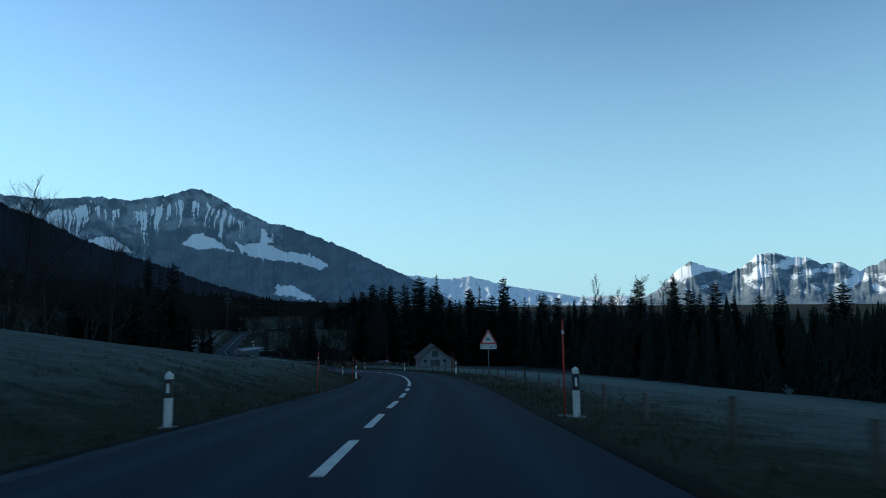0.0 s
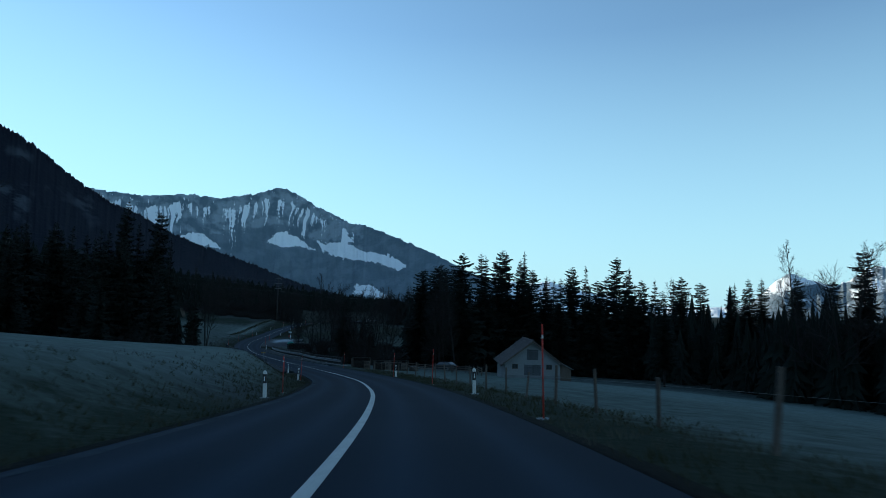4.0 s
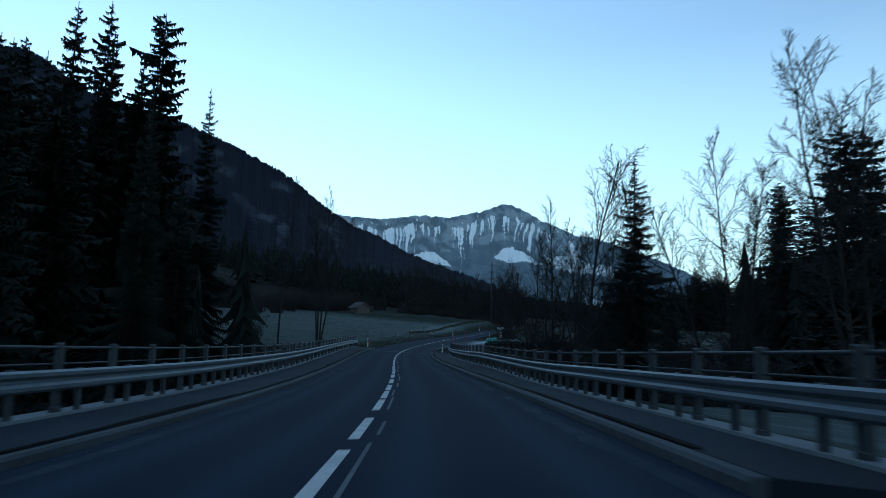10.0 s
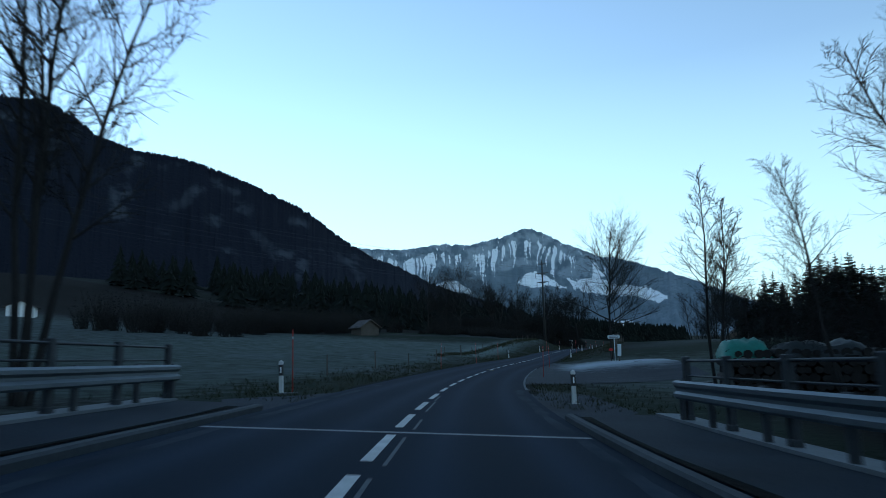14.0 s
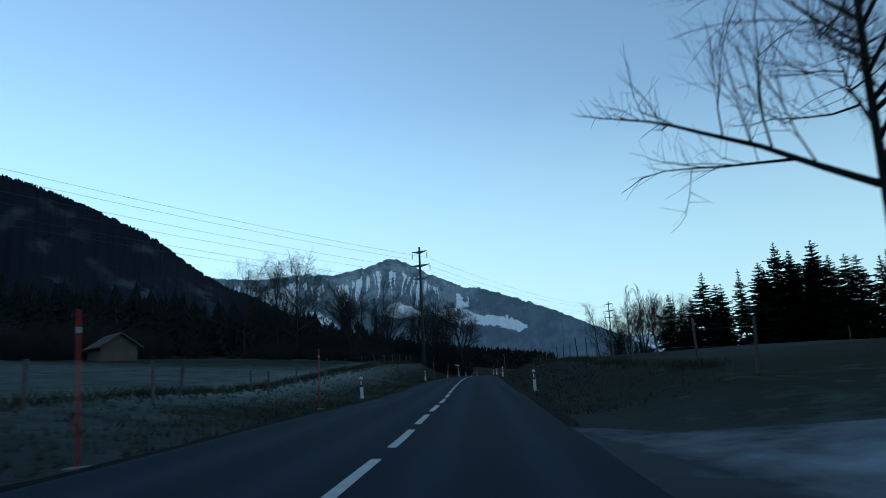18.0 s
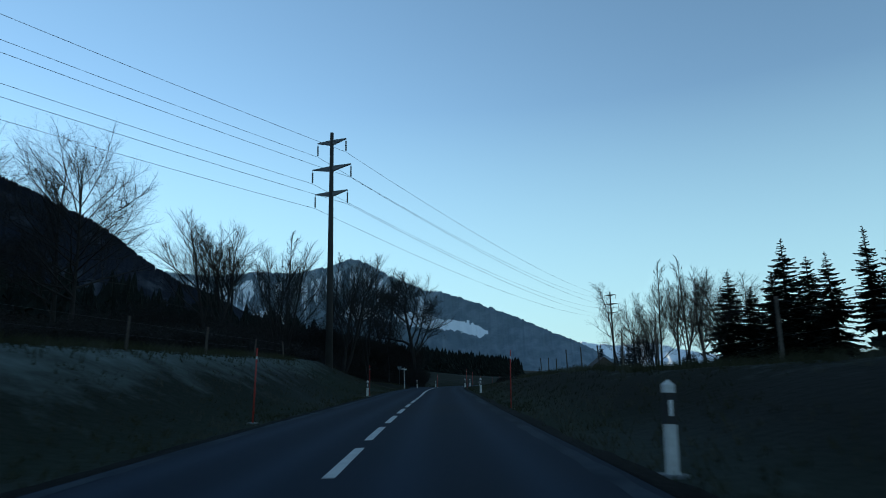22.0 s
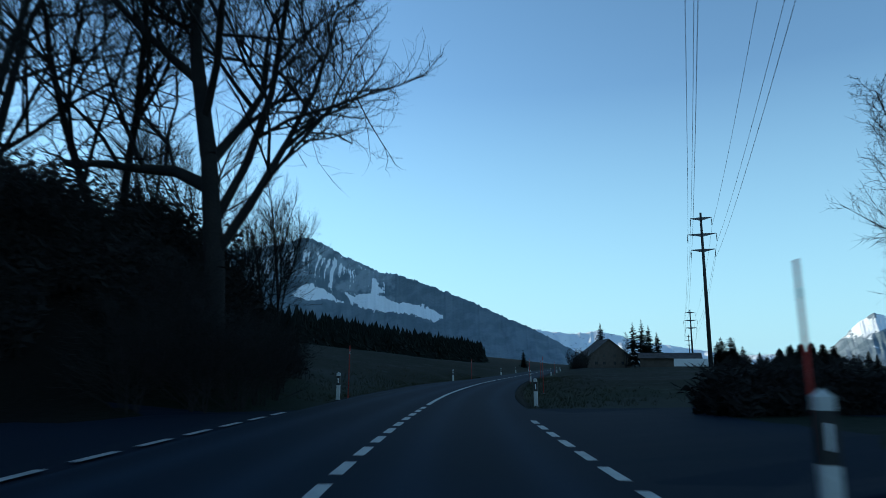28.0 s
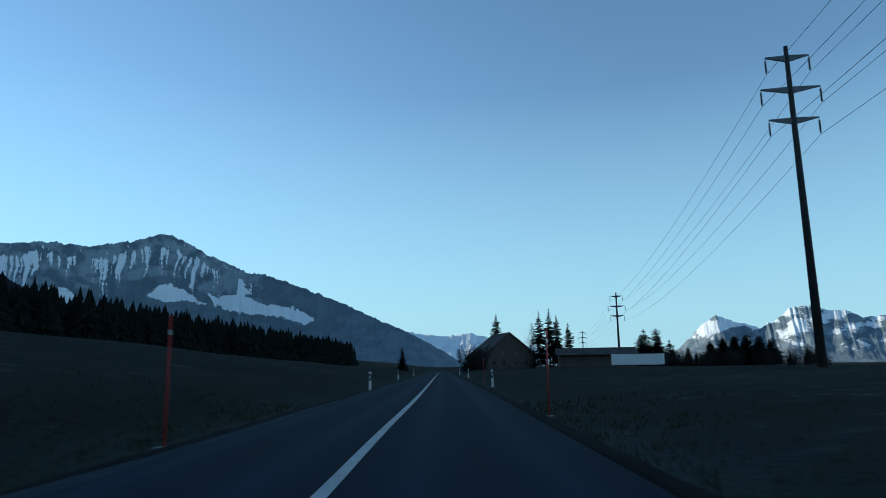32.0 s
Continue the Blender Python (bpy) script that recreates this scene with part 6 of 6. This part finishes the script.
def tiled_roof(parent, x0, z0, x1, z1, y0, y1, rows, cols, mat=None, label=""):
    """A pitched plane of tile courses from the eave (x0, z0) to the ridge (x1, z1)."""
    mat = mat or TILE
    d = Vector((x1 - x0, 0, z1 - z0))
    nrm = Vector((-d.z, 0, d.x)).normalized()
    if nrm.z < 0:
        nrm = -nrm
    base = Shape().add([Vector((x, y, z)) - nrm * k for k in (0.0, 0.12) for x, z in ((x0, z0), (x1, z1)) for y in (y0, y1)], [(0, 1, 3, 2), (4, 6, 7, 5), (0, 4, 5, 1), (2, 3, 7, 6), (0, 2, 6, 4), (1, 5, 7, 3)])
    roof = part("roof", base.mesh("roof", TIMBER), parent, label)
    c, step, wide = d / rows, d.length / rows, (y1 - y0) / cols
    me = Shape().add([(0, 0.004, 0.0), (0, wide - 0.004, 0.0), (step * 1.12, wide - 0.004, -0.0), (step * 1.12, 0.004, 0.0), (0, 0.004, 0.05), (0, wide / 2, 0.075), (0, wide - 0.004, 0.05), (step * 1.12, wide - 0.004, 0.02), (step * 1.12, wide / 2, 0.04), (step * 1.12, 0.004, 0.02)],
                     [(0, 1, 2, 3), (4, 5, 8, 9), (5, 6, 7, 8), (0, 4, 9, 3), (1, 2, 7, 6), (0, 1, 6, 5, 4), (3, 9, 8, 7, 2)]).mesh("tile", mat)
    ax = d.normalized()
    rot = Matrix((ax, Vector((0, 1, 0)), nrm)).transposed().to_4x4()
    for r in range(rows):
        for q in range(cols):
            part("tile", me, roof, m=Matrix.Translation(Vector((x0, y0 + q * wide, z0)) + c * r + nrm * 0.003) @ rot)
    return roof


def barn():
    x, y = -1.95, 144.2
    ob = thing("barn", pose(x, y, -13.75, 0, 0, 8), "pale plastered barn with tiled gable roof and plank doors", "barn")
    w, ln, eave, top = 3.5, 8.6, 1.85, 4.5
    gable = Shape().prism([(-w, -0.8), (w, -0.8), (w, eave), (0, top - 0.12), (-w, eave)], 1, 0, 0.3)
    part("wall", gable.mesh("wall", PLASTER), ob, "pale plaster gable wall")
    part("wall", Shape().prism([(-w, -0.8), (w, -0.8), (w, eave), (0, top - 0.12), (-w, eave)], 1, ln - 0.3, ln).mesh("wall", PLASTER), ob)
    for sd in (-1, 1):
        part("wall", Shape().box(min(sd * w, sd * (w - 0.3)), max(sd * w, sd * (w - 0.3)), 0.301, ln - 0.301, -0.8, eave - 0.02).mesh("wall", PLASTER), ob)
    tiled_roof(ob, -w - 0.55, eave - 0.42, 0, top, -0.55, ln + 0.4, 14, 20, label="brown tiled roof slope")
    tiled_roof(ob, w + 0.5, eave - 0.35, 0, top, -0.55, ln + 0.4, 8, 12, label="brown tiled roof slope")
    part("ridge", Shape().tube((0, -0.56, top + 0.02), (0, ln + 0.4, top + 0.02), 0.11, sides=8).mesh("ridge", TILE), ob)
    for sd in (-1, 1):
        part("verge_board", Shape().prism([(sd * (w + 0.6), eave - 0.6), (sd * (w + 0.6), eave - 0.42), (0, top - 0.02), (0, top - 0.22)], 1, -0.6, -0.552).mesh("verge_board", TIMBER), ob)
    plank_door("door", 2.1, 1.45, 8, ob, pose(0, -0.004, 0.05), "weathered double plank door")
    plank_door("loft_door", 1.45, 1.3, 6, ob, pose(0, -0.004, 2.1), "weathered loft door of planks")
    for xx in (-2.2, 2.1):
        small_window(0.75, 0.62, ob, pose(xx, -0.03, 0.95))
    part("lean_to", Shape().prism([(w + 0.002, -0.8), (w + 1.5, -0.8), (w + 1.5, 1.05), (w + 0.002, 1.8)], 1, 0.5, 6.5).mesh("lean_to", TIMBER), ob, "weathered timber lean-to")
    part("lean_to_roof", Shape().prism([(w - 0.1, 1.9), (w + 1.8, 0.92), (w + 1.8, 1.0), (w - 0.1, 2.0)], 1, 0.2, 6.8).mesh("lean_to_roof", STEEL), ob, "metal sheet roof")
    part("plinth", Shape().box(-w - 0.04, w + 0.04, -0.05, -0.001, -0.8, 0.18).mesh("plinth", CONCRETE), ob)


barn()


# ---- car ----
def car(x, y, turn, paint, label, k=1.0):
    ob = thing("car", pose(x, y, ground(x, y), 0, 0, turn), label, "car", "parked cars")
    body = Shape()
    side = [(-2.1, 0.3), (2.05, 0.3), (2.15, 0.55), (2.1, 0.78), (1.1, 0.92), (0.45, 1.4), (-1.2, 1.45), (-1.95, 1.0), (-2.15, 0.9), (-2.18, 0.5)]
    wide = [0.84, 0.84, 0.86, 0.86, 0.84, 0.62, 0.62, 0.78, 0.82, 0.86]
    n = len(side)
    v = [(a, sd * w, z) for sd in (-1, 1) for (a, z), w in zip(side, wide)]
    body.add(v, [(i, (i + 1) % n, n + (i + 1) % n, n + i) for i in range(n)] + [tuple(range(n - 1, -1, -1)), tuple(range(n, 2 * n))])
    part("body", body.mesh("body", paint), ob)
    for sd in (-1, 1):
        part("side_window", Shape().add([(a, sd * w, z) for a, w, z in ((0.85, 0.83, 0.98), (0.4, 0.655, 1.34), (-1.1, 0.655, 1.38), (-1.65, 0.78, 1.02))], [(0, 1, 2, 3)]).mesh("side_window", GLASS), ob)
        for a in (-1.35, 1.3):
            wh = part("wheel", Shape().tube((0, -0.1, 0), (0, 0.1, 0), 0.31, sides=16).mesh("wheel", BLACK), ob, m=pose(a, sd * 0.78, 0.31))
            part("rim", Shape().tube((0, sd * 0.1, 0), (0, sd * 0.108, 0), 0.19, sides=12).mesh("rim", STEEL), wh)
        part("headlight", Shape().box(2.08, 2.14, sd * 0.68 - 0.14, sd * 0.68 + 0.14, 0.62, 0.74, 0.02).mesh("headlight", REFLECTOR), ob)
        part("tail_light", Shape().box(-2.19, -2.15, sd * 0.68 - 0.1, sd * 0.68 + 0.1, 0.72, 0.9, 0.01).mesh("tail_light", RED_SIGN), ob, "red tail light")
    part("windscreen", Shape().add([(1.12, -0.74, 0.95), (1.12, 0.74, 0.95), (0.52, 0.56, 1.38), (0.52, -0.56, 1.38)], [(0, 1, 2, 3)]).mesh("windscreen", GLASS), ob)
    part("rear_window", Shape().add([(-1.25, -0.56, 1.44), (-1.25, 0.56, 1.44), (-1.93, 0.7, 1.04), (-1.93, -0.7, 1.04)], [(0, 1, 2, 3)]).mesh("rear_window", GLASS), ob)
    return ob


SILVER = material("silver_paint", (0.03, 0.036, 0.045), (0.026, 0.032, 0.04), 0.25, 1, 8, 0, metal=0.5)
BLUEPAINT = material("blue_paint", (0.02, 0.05, 0.2), (0.02, 0.045, 0.18), 0.3, 1, 8, 0, spec=0.5)
WHITEPAINT = material("white_paint", (0.7, 0.7, 0.7), (0.65, 0.65, 0.65), 0.35, 1, 8, 0)
car(-16.1, 169, 155, SILVER, "dark grey estate car parked on frosted grass by firewood")
car(-103, 655, 5, SILVER, "silver car parked before the farmhouse")
car(-107, 657, 5, BLUEPAINT, "dark car parked before the farmhouse")

# ---- hurdles, log piles and pallets before the bridge ----
def hurdle(x, y, turn, n=3):
    ob = thing("timber_hurdle", pose(x, y, ground(x, y), 0, 0, turn), "weathered timber rail fence panel", "fence", "timber hurdles")
    for a in (-1.4, 1.4):
        part("post", Shape().box(a - 0.06, a + 0.06, -0.06, 0.06, -0.3, 1.2, 0.01).mesh("post", TIMBER), ob)
    for i in range(n):
        part("rail", Shape().box(-1.5, 1.5, -0.09, -0.061, 0.3 + 0.3 * i, 0.42 + 0.3 * i, 0.01).mesh("rail", TIMBER), ob)


for i in range(4):
    hurdle(-9.0 - 0.8 * i, 151 + i * 2.9, 105)
for i in range(5):
    hurdle(-12.5 - 2.9 * i, 161.5 + 0.9 * i, -18)
LOG_END = material("log_end", (0.012, 0.0105, 0.0095), (0.026, 0.021, 0.018), 0.9, 6, 30, 0.3, island=0.25)


def log_pile(s, u, turn, length, high, roof=True):
    p = on_road(s, u)
    ob = thing("log_pile", pose(p.x, p.y, ground(p.x, p.y) - 0.05, 0, 0, heading(s) + turn), "stacked split firewood under a low sheet roof", "firewood", "log piles")
    g = random.Random(int(s))
    mes = []
    for q in range(5):
        r = [g.uniform(0.07, 0.12) for _ in range(6)]
        out = [(r[i] * math.cos(i * 1.047), r[i] * math.sin(i * 1.047)) for i in range(6)]
        mes.append(Shape().prism(out, 1, -0.5, 0.5).mesh("log", LOG_END))
    nx, nz = int(length / 0.19), int(high / 0.17)
    for i in range(nx):
        for j in range(nz):
            part("log", mes[g.randrange(5)], ob, m=pose(-length / 2 + (i + 0.5 * (j % 2)) * 0.19, g.uniform(-0.05, 0.05), 0.1 + j * 0.165, 0, g.uniform(0, 60), 0))
    for a in (-length / 2 - 0.12, length / 2 + 0.2):
        part("post", Shape().box(a - 0.05, a + 0.05, -0.5, 0.5, -0.3, high + 0.15, 0.01).mesh("post", TIMBER), ob)
    if roof:
        part("roof", Shape().prism([(-0.6, high + 0.3), (0.75, high + 0.14), (0.75, high + 0.165), (-0.6, high + 0.325)], 0, -length / 2 - 0.25, length / 2 + 0.3).mesh("roof", BLACK), ob, "corrugated sheet roof")


log_pile(157.6, 8.3, 4, 2.3, 1.35)
log_pile(157.4, 12.9, -2, 4.8, 1.3)


def slatted_rack(s, u, turn, n=6):
    """A pallet stood on edge against the firewood."""
    p = on_road(s, u)
    ob = thing("upright_pallet", pose(p.x, p.y, ground(p.x, p.y), -8, 0, heading(s) + turn), "weathered timber pallet standing upright against firewood", "pallet", "upright pallets")
    for a in (-0.42, 0, 0.42):
        part("bearer", Shape().box(a - 0.04, a + 0.04, 0.0, 0.09, 0, 1.2, 0.006).mesh("bearer", TIMBER), ob)
    for i in range(n):
        part("slat", Shape().box(-0.5, 0.5, -0.024, -0.002, 0.04 + i * 0.2, 0.15 + i * 0.2, 0.005).mesh("slat", TIMBER), ob)


for s, u, turn in ((156.4, 9.0, 6), (156.2, 12.2, -4), (156.3, 14.7, 3)):
    slatted_rack(s, u, turn)


def pallet_stack(s, u, turn, n):
    p = on_road(s, u)
    ob = thing("pallet_stack", pose(p.x, p.y, ground(p.x, p.y), 0, 0, heading(s) + turn), "stack of grey timber pallets beside the log piles", "pallet", "pallet stacks")
    deck = Shape().box(-0.6, 0.6, -0.05, 0.05, 0, 0.022).mesh("slat", TIMBER)
    block = Shape().box(-0.6, 0.6, -0.04, 0.04, 0, 0.09).mesh("bearer", TIMBER)
    for i in range(n):
        for k in range(5):
            part("slat", deck, ob, m=pose(0, -0.36 + 0.18 * k, 0.115 + i * 0.14))
        for k in (-0.35, 0, 0.35):
            part("bearer", block, ob, m=pose(0, k, 0.02 + i * 0.14))


pallet_stack(158.5, 17.0, 10, 5)


def tarp_pile(s, u):
    p = on_road(s, u)
    z = ground(p.x, p.y)
    ob = thing("tarpaulin_pile", pose(p.x, p.y, z, 0, 0, heading(s) - 12), "timber pile under a teal green tarpaulin", "tarpaulin")
    g = random.Random(6)
    n, m = 21, 11
    for x0, x1, top, seed, mat, label in ((-1.75, -0.15, 0.62, 4, TEAL, "creased teal tarpaulin sheet"), (-0.1, 2.9, 0.5, 9, DARK_SHEET, "creased dark sheet")):
        v = []
        for i in range(n):
            for j in range(m):
                a, b = i / (n - 1) * 2 - 1, j / (m - 1) * 2 - 1
                h = 1.36 + top * (1 - abs(b) ** 4) * (1 - abs(a) ** 8) + noise.noise((a * 3, b * 3, seed)) * 0.16 + noise.noise((a * 9, b * 2, seed + 3)) * 0.06
                v.append(((x0 + x1) / 2 + a * (x1 - x0) / 2, b * 1.0, h))
        part("sheet", mesh_of("sheet", v, [(i * m + j, (i + 1) * m + j, (i + 1) * m + j + 1, i * m + j + 1) for i in range(n - 1) for j in range(m - 1)], mat, True), ob, label)
    logs = [Shape().tube((0, -0.95, 0), (0, 0.95, 0), r, r * 0.9, 9).mesh("log", BARK) for r in (0.12, 0.15, 0.17)]
    for j in range(6):
        for i in range(22 - (j > 4) * 3):
            part("log", logs[g.randrange(3)], ob, m=pose(-1.6 + i * 0.29 + 0.14 * (j % 2), g.uniform(-0.12, 0.12), 0.14 + j * 0.27, 0, 0, g.uniform(-3, 3)))


tarp_pile(236.2, 11.6)


# ---- hut on the meadow, farm buildings ----
def house(name, x, y, turn, w, ln, eave, top, wall, label, cat, base=None, windows=(), tile=(10, 14)):
    z = ground(x, y) if base is None else base
    ob = thing(name, pose(x, y, z, 0, 0, turn), label, cat)
    for y0, y1 in ((0, 0.3), (ln - 0.3, ln)):
        part("wall", Shape().prism([(-w, -1), (w, -1), (w, eave), (0, top - 0.15), (-w, eave)], 1, y0, y1).mesh("wall", wall), ob)
    for sd in (-1, 1):
        part("wall", Shape().box(min(sd * w, sd * (w - 0.3)), max(sd * w, sd * (w - 0.3)), 0.301, ln - 0.301, -1, eave - 0.02).mesh("wall", wall), ob)
        k = (top - eave) / w
        over = 0.12 * w + 0.3
        tiled_roof(ob, sd * (w + over), eave - over * k, 0, top, -0.7, ln + 0.7, *tile)
    for xx, zz, ww, hh in windows:
        small_window(ww, hh, ob, pose(xx, -0.03, zz))
    return ob


house("hay_hut", -147, 320.6, 60, 2.2, 5.5, 2.1, 3.6, TIMBER, "small weathered timber hay hut with pale roof on a meadow", "hut", tile=(5, 7))
house("farmhouse", -97, 648, 12, 8.2, 16, 4.3, 10.7, TIMBER, "large farmhouse with a broad dark tiled roof", "house", windows=[(-5, 1.2, 1.1, 1.2), (-2, 1.2, 1.1, 1.2), (2, 1.2, 1.1, 1.2), (5, 1.2, 1.1, 1.2), (-2, 3.9, 1, 1.1), (2, 3.9, 1, 1.1)])
shed = house("farm_shed", -74, 606, 80, 5.5, 17, 3.2, 4.6, TIMBER, "long low farm shed with a shallow roof", "shed", tile=(6, 14))
house("white_cottage", -205, 276, 55, 2.6, 5, 2.3, 3.4, WHITEPAINT, "small white cottage on the far slope", "house", tile=(5, 7))
house("hay_barn", -168, 238, 40, 3, 7, 2.6, 4.6, TIMBER, "weathered timber barn below the wood", "barn", tile=(6, 8))


def trailer(x, y, turn):
    ob = thing("trailer", pose(x, y, ground(x, y), 0, 0, turn), "white box trailer parked beside the farm shed", "trailer")
    part("box", Shape().box(-5.0, 5.0, -1.15, 1.15, 0.6, 2.7, 0.06).mesh("box", WHITEPAINT), ob)
    for a in (-3.4, -2.3, 3.6):
        part("wheel", Shape().tube((0, -1.1, 0), (0, 1.1, 0), 0.42, sides=14).mesh("wheel", BLACK), ob, m=pose(a, 0, 0.42))


trailer(-80.2, 584, -15)
for x, y, h, v in [(-60.5, 640, 9.5, 0), (-58.5, 642, 11, 2), (-56, 640, 11, 6), (-54, 643, 9.5, 7), (-52, 640, 8, 2), (-46, 642, 6, 0), (-44.5, 640, 4.5, 2)]:
    plant("c", x, y, h, v, "dense dark evergreen beside the farm shed", "evergreens by the farm", slim=1.7)
for i in range(18):
    q = i / 17
    plant("c", -41 + 20 * q, 638 + 3 * (i % 3), 5.2 + 3.6 * math.sin(math.pi * (0.12 + 0.7 * q)) * (0.9 + 0.1 * (i % 2)), (6, 7, 2)[i % 3], "dense dark evergreen in a round clump on the meadow", "evergreen clump on the meadow", slim=2.3)
for x, y, h in [(-12, 640, 6.5), (-8, 643, 5.5)]:
    plant("c", x, y, h, 7, "dense dark evergreen in a round clump on the meadow", "evergreen clump on the meadow", slim=1.8)
for x, y, h in [(-92, 640, 13), (-112, 640, 8)]:
    plant("b", x, y, h, group="bare trees by the farm")
thicket("undergrowth", [(-109 + rng.uniform(-2, 2), 630 + rng.uniform(-10, 10), rng.uniform(4, 8)) for _ in range(20)] + [(rng.uniform(-60, -20), rng.uniform(606, 640), rng.uniform(3, 6)) for _ in range(40)], "bare hedge beside the farm")


# ---- grass along the verges ----
def verge_grass():
    g = random.Random(77)
    v, f = [], []
    spots = []
    for _ in range(26000):
        s = g.uniform(0, 500)
        side = g.choice((-1, 1))
        u = side * (3.5 + abs(g.gauss(0, 1)) * 2.6)
        if BRIDGE[0] - 18 < s < BRIDGE[1] + 4 or 420 < s < 442 or (248 < s < 290 and side > 0):
            continue
        spots.append((s, u))
    for _ in range(5200):                                # taller pale tufts along the crests of the banks
        if g.random() < 0.5:
            spots.append((g.uniform(285, 378), -9.6 + g.gauss(0, 0.55)))
        else:
            spots.append((g.uniform(296, 402), 9.8 + g.gauss(0, 0.6)))
    s, u = np.array(spots).T
    x, y = np.interp(s, ARC, LINE[:, 0]), np.interp(s, ARC, LINE[:, 1])
    dx, dy = np.interp(s, ARC, DIR[:, 0]), np.interp(s, ARC, DIR[:, 1])
    x, y = x + u * dy, y - u * dx
    z = ground_z(x, y)
    tall = len(spots) - 5200
    for k, (px, py, pz) in enumerate(zip(x.tolist(), y.tolist(), z.tolist())):
        o_far = k - tall
        for _ in range(3):
            a, h = g.uniform(0, 6.283), g.uniform(0.06, 0.2) if o_far < 0 else g.uniform(0.15, 0.4)
            qx, qy = px + g.uniform(-0.12, 0.12), py + g.uniform(-0.12, 0.12)
            o = len(v)
            v += [(qx - 0.012, qy, pz - 0.02), (qx + 0.012, qy + 0.01, pz - 0.02), (qx + math.cos(a) * h * 0.6, qy + math.sin(a) * h * 0.6, pz + h)]
            f.append((o, o + 1, o + 2))
    tagged(new("verge_grass", mesh_of("verge_grass", v, f, TUFT)), "short withered frosted grass blades along the road", "grass", kind="stuff")


verge_grass()
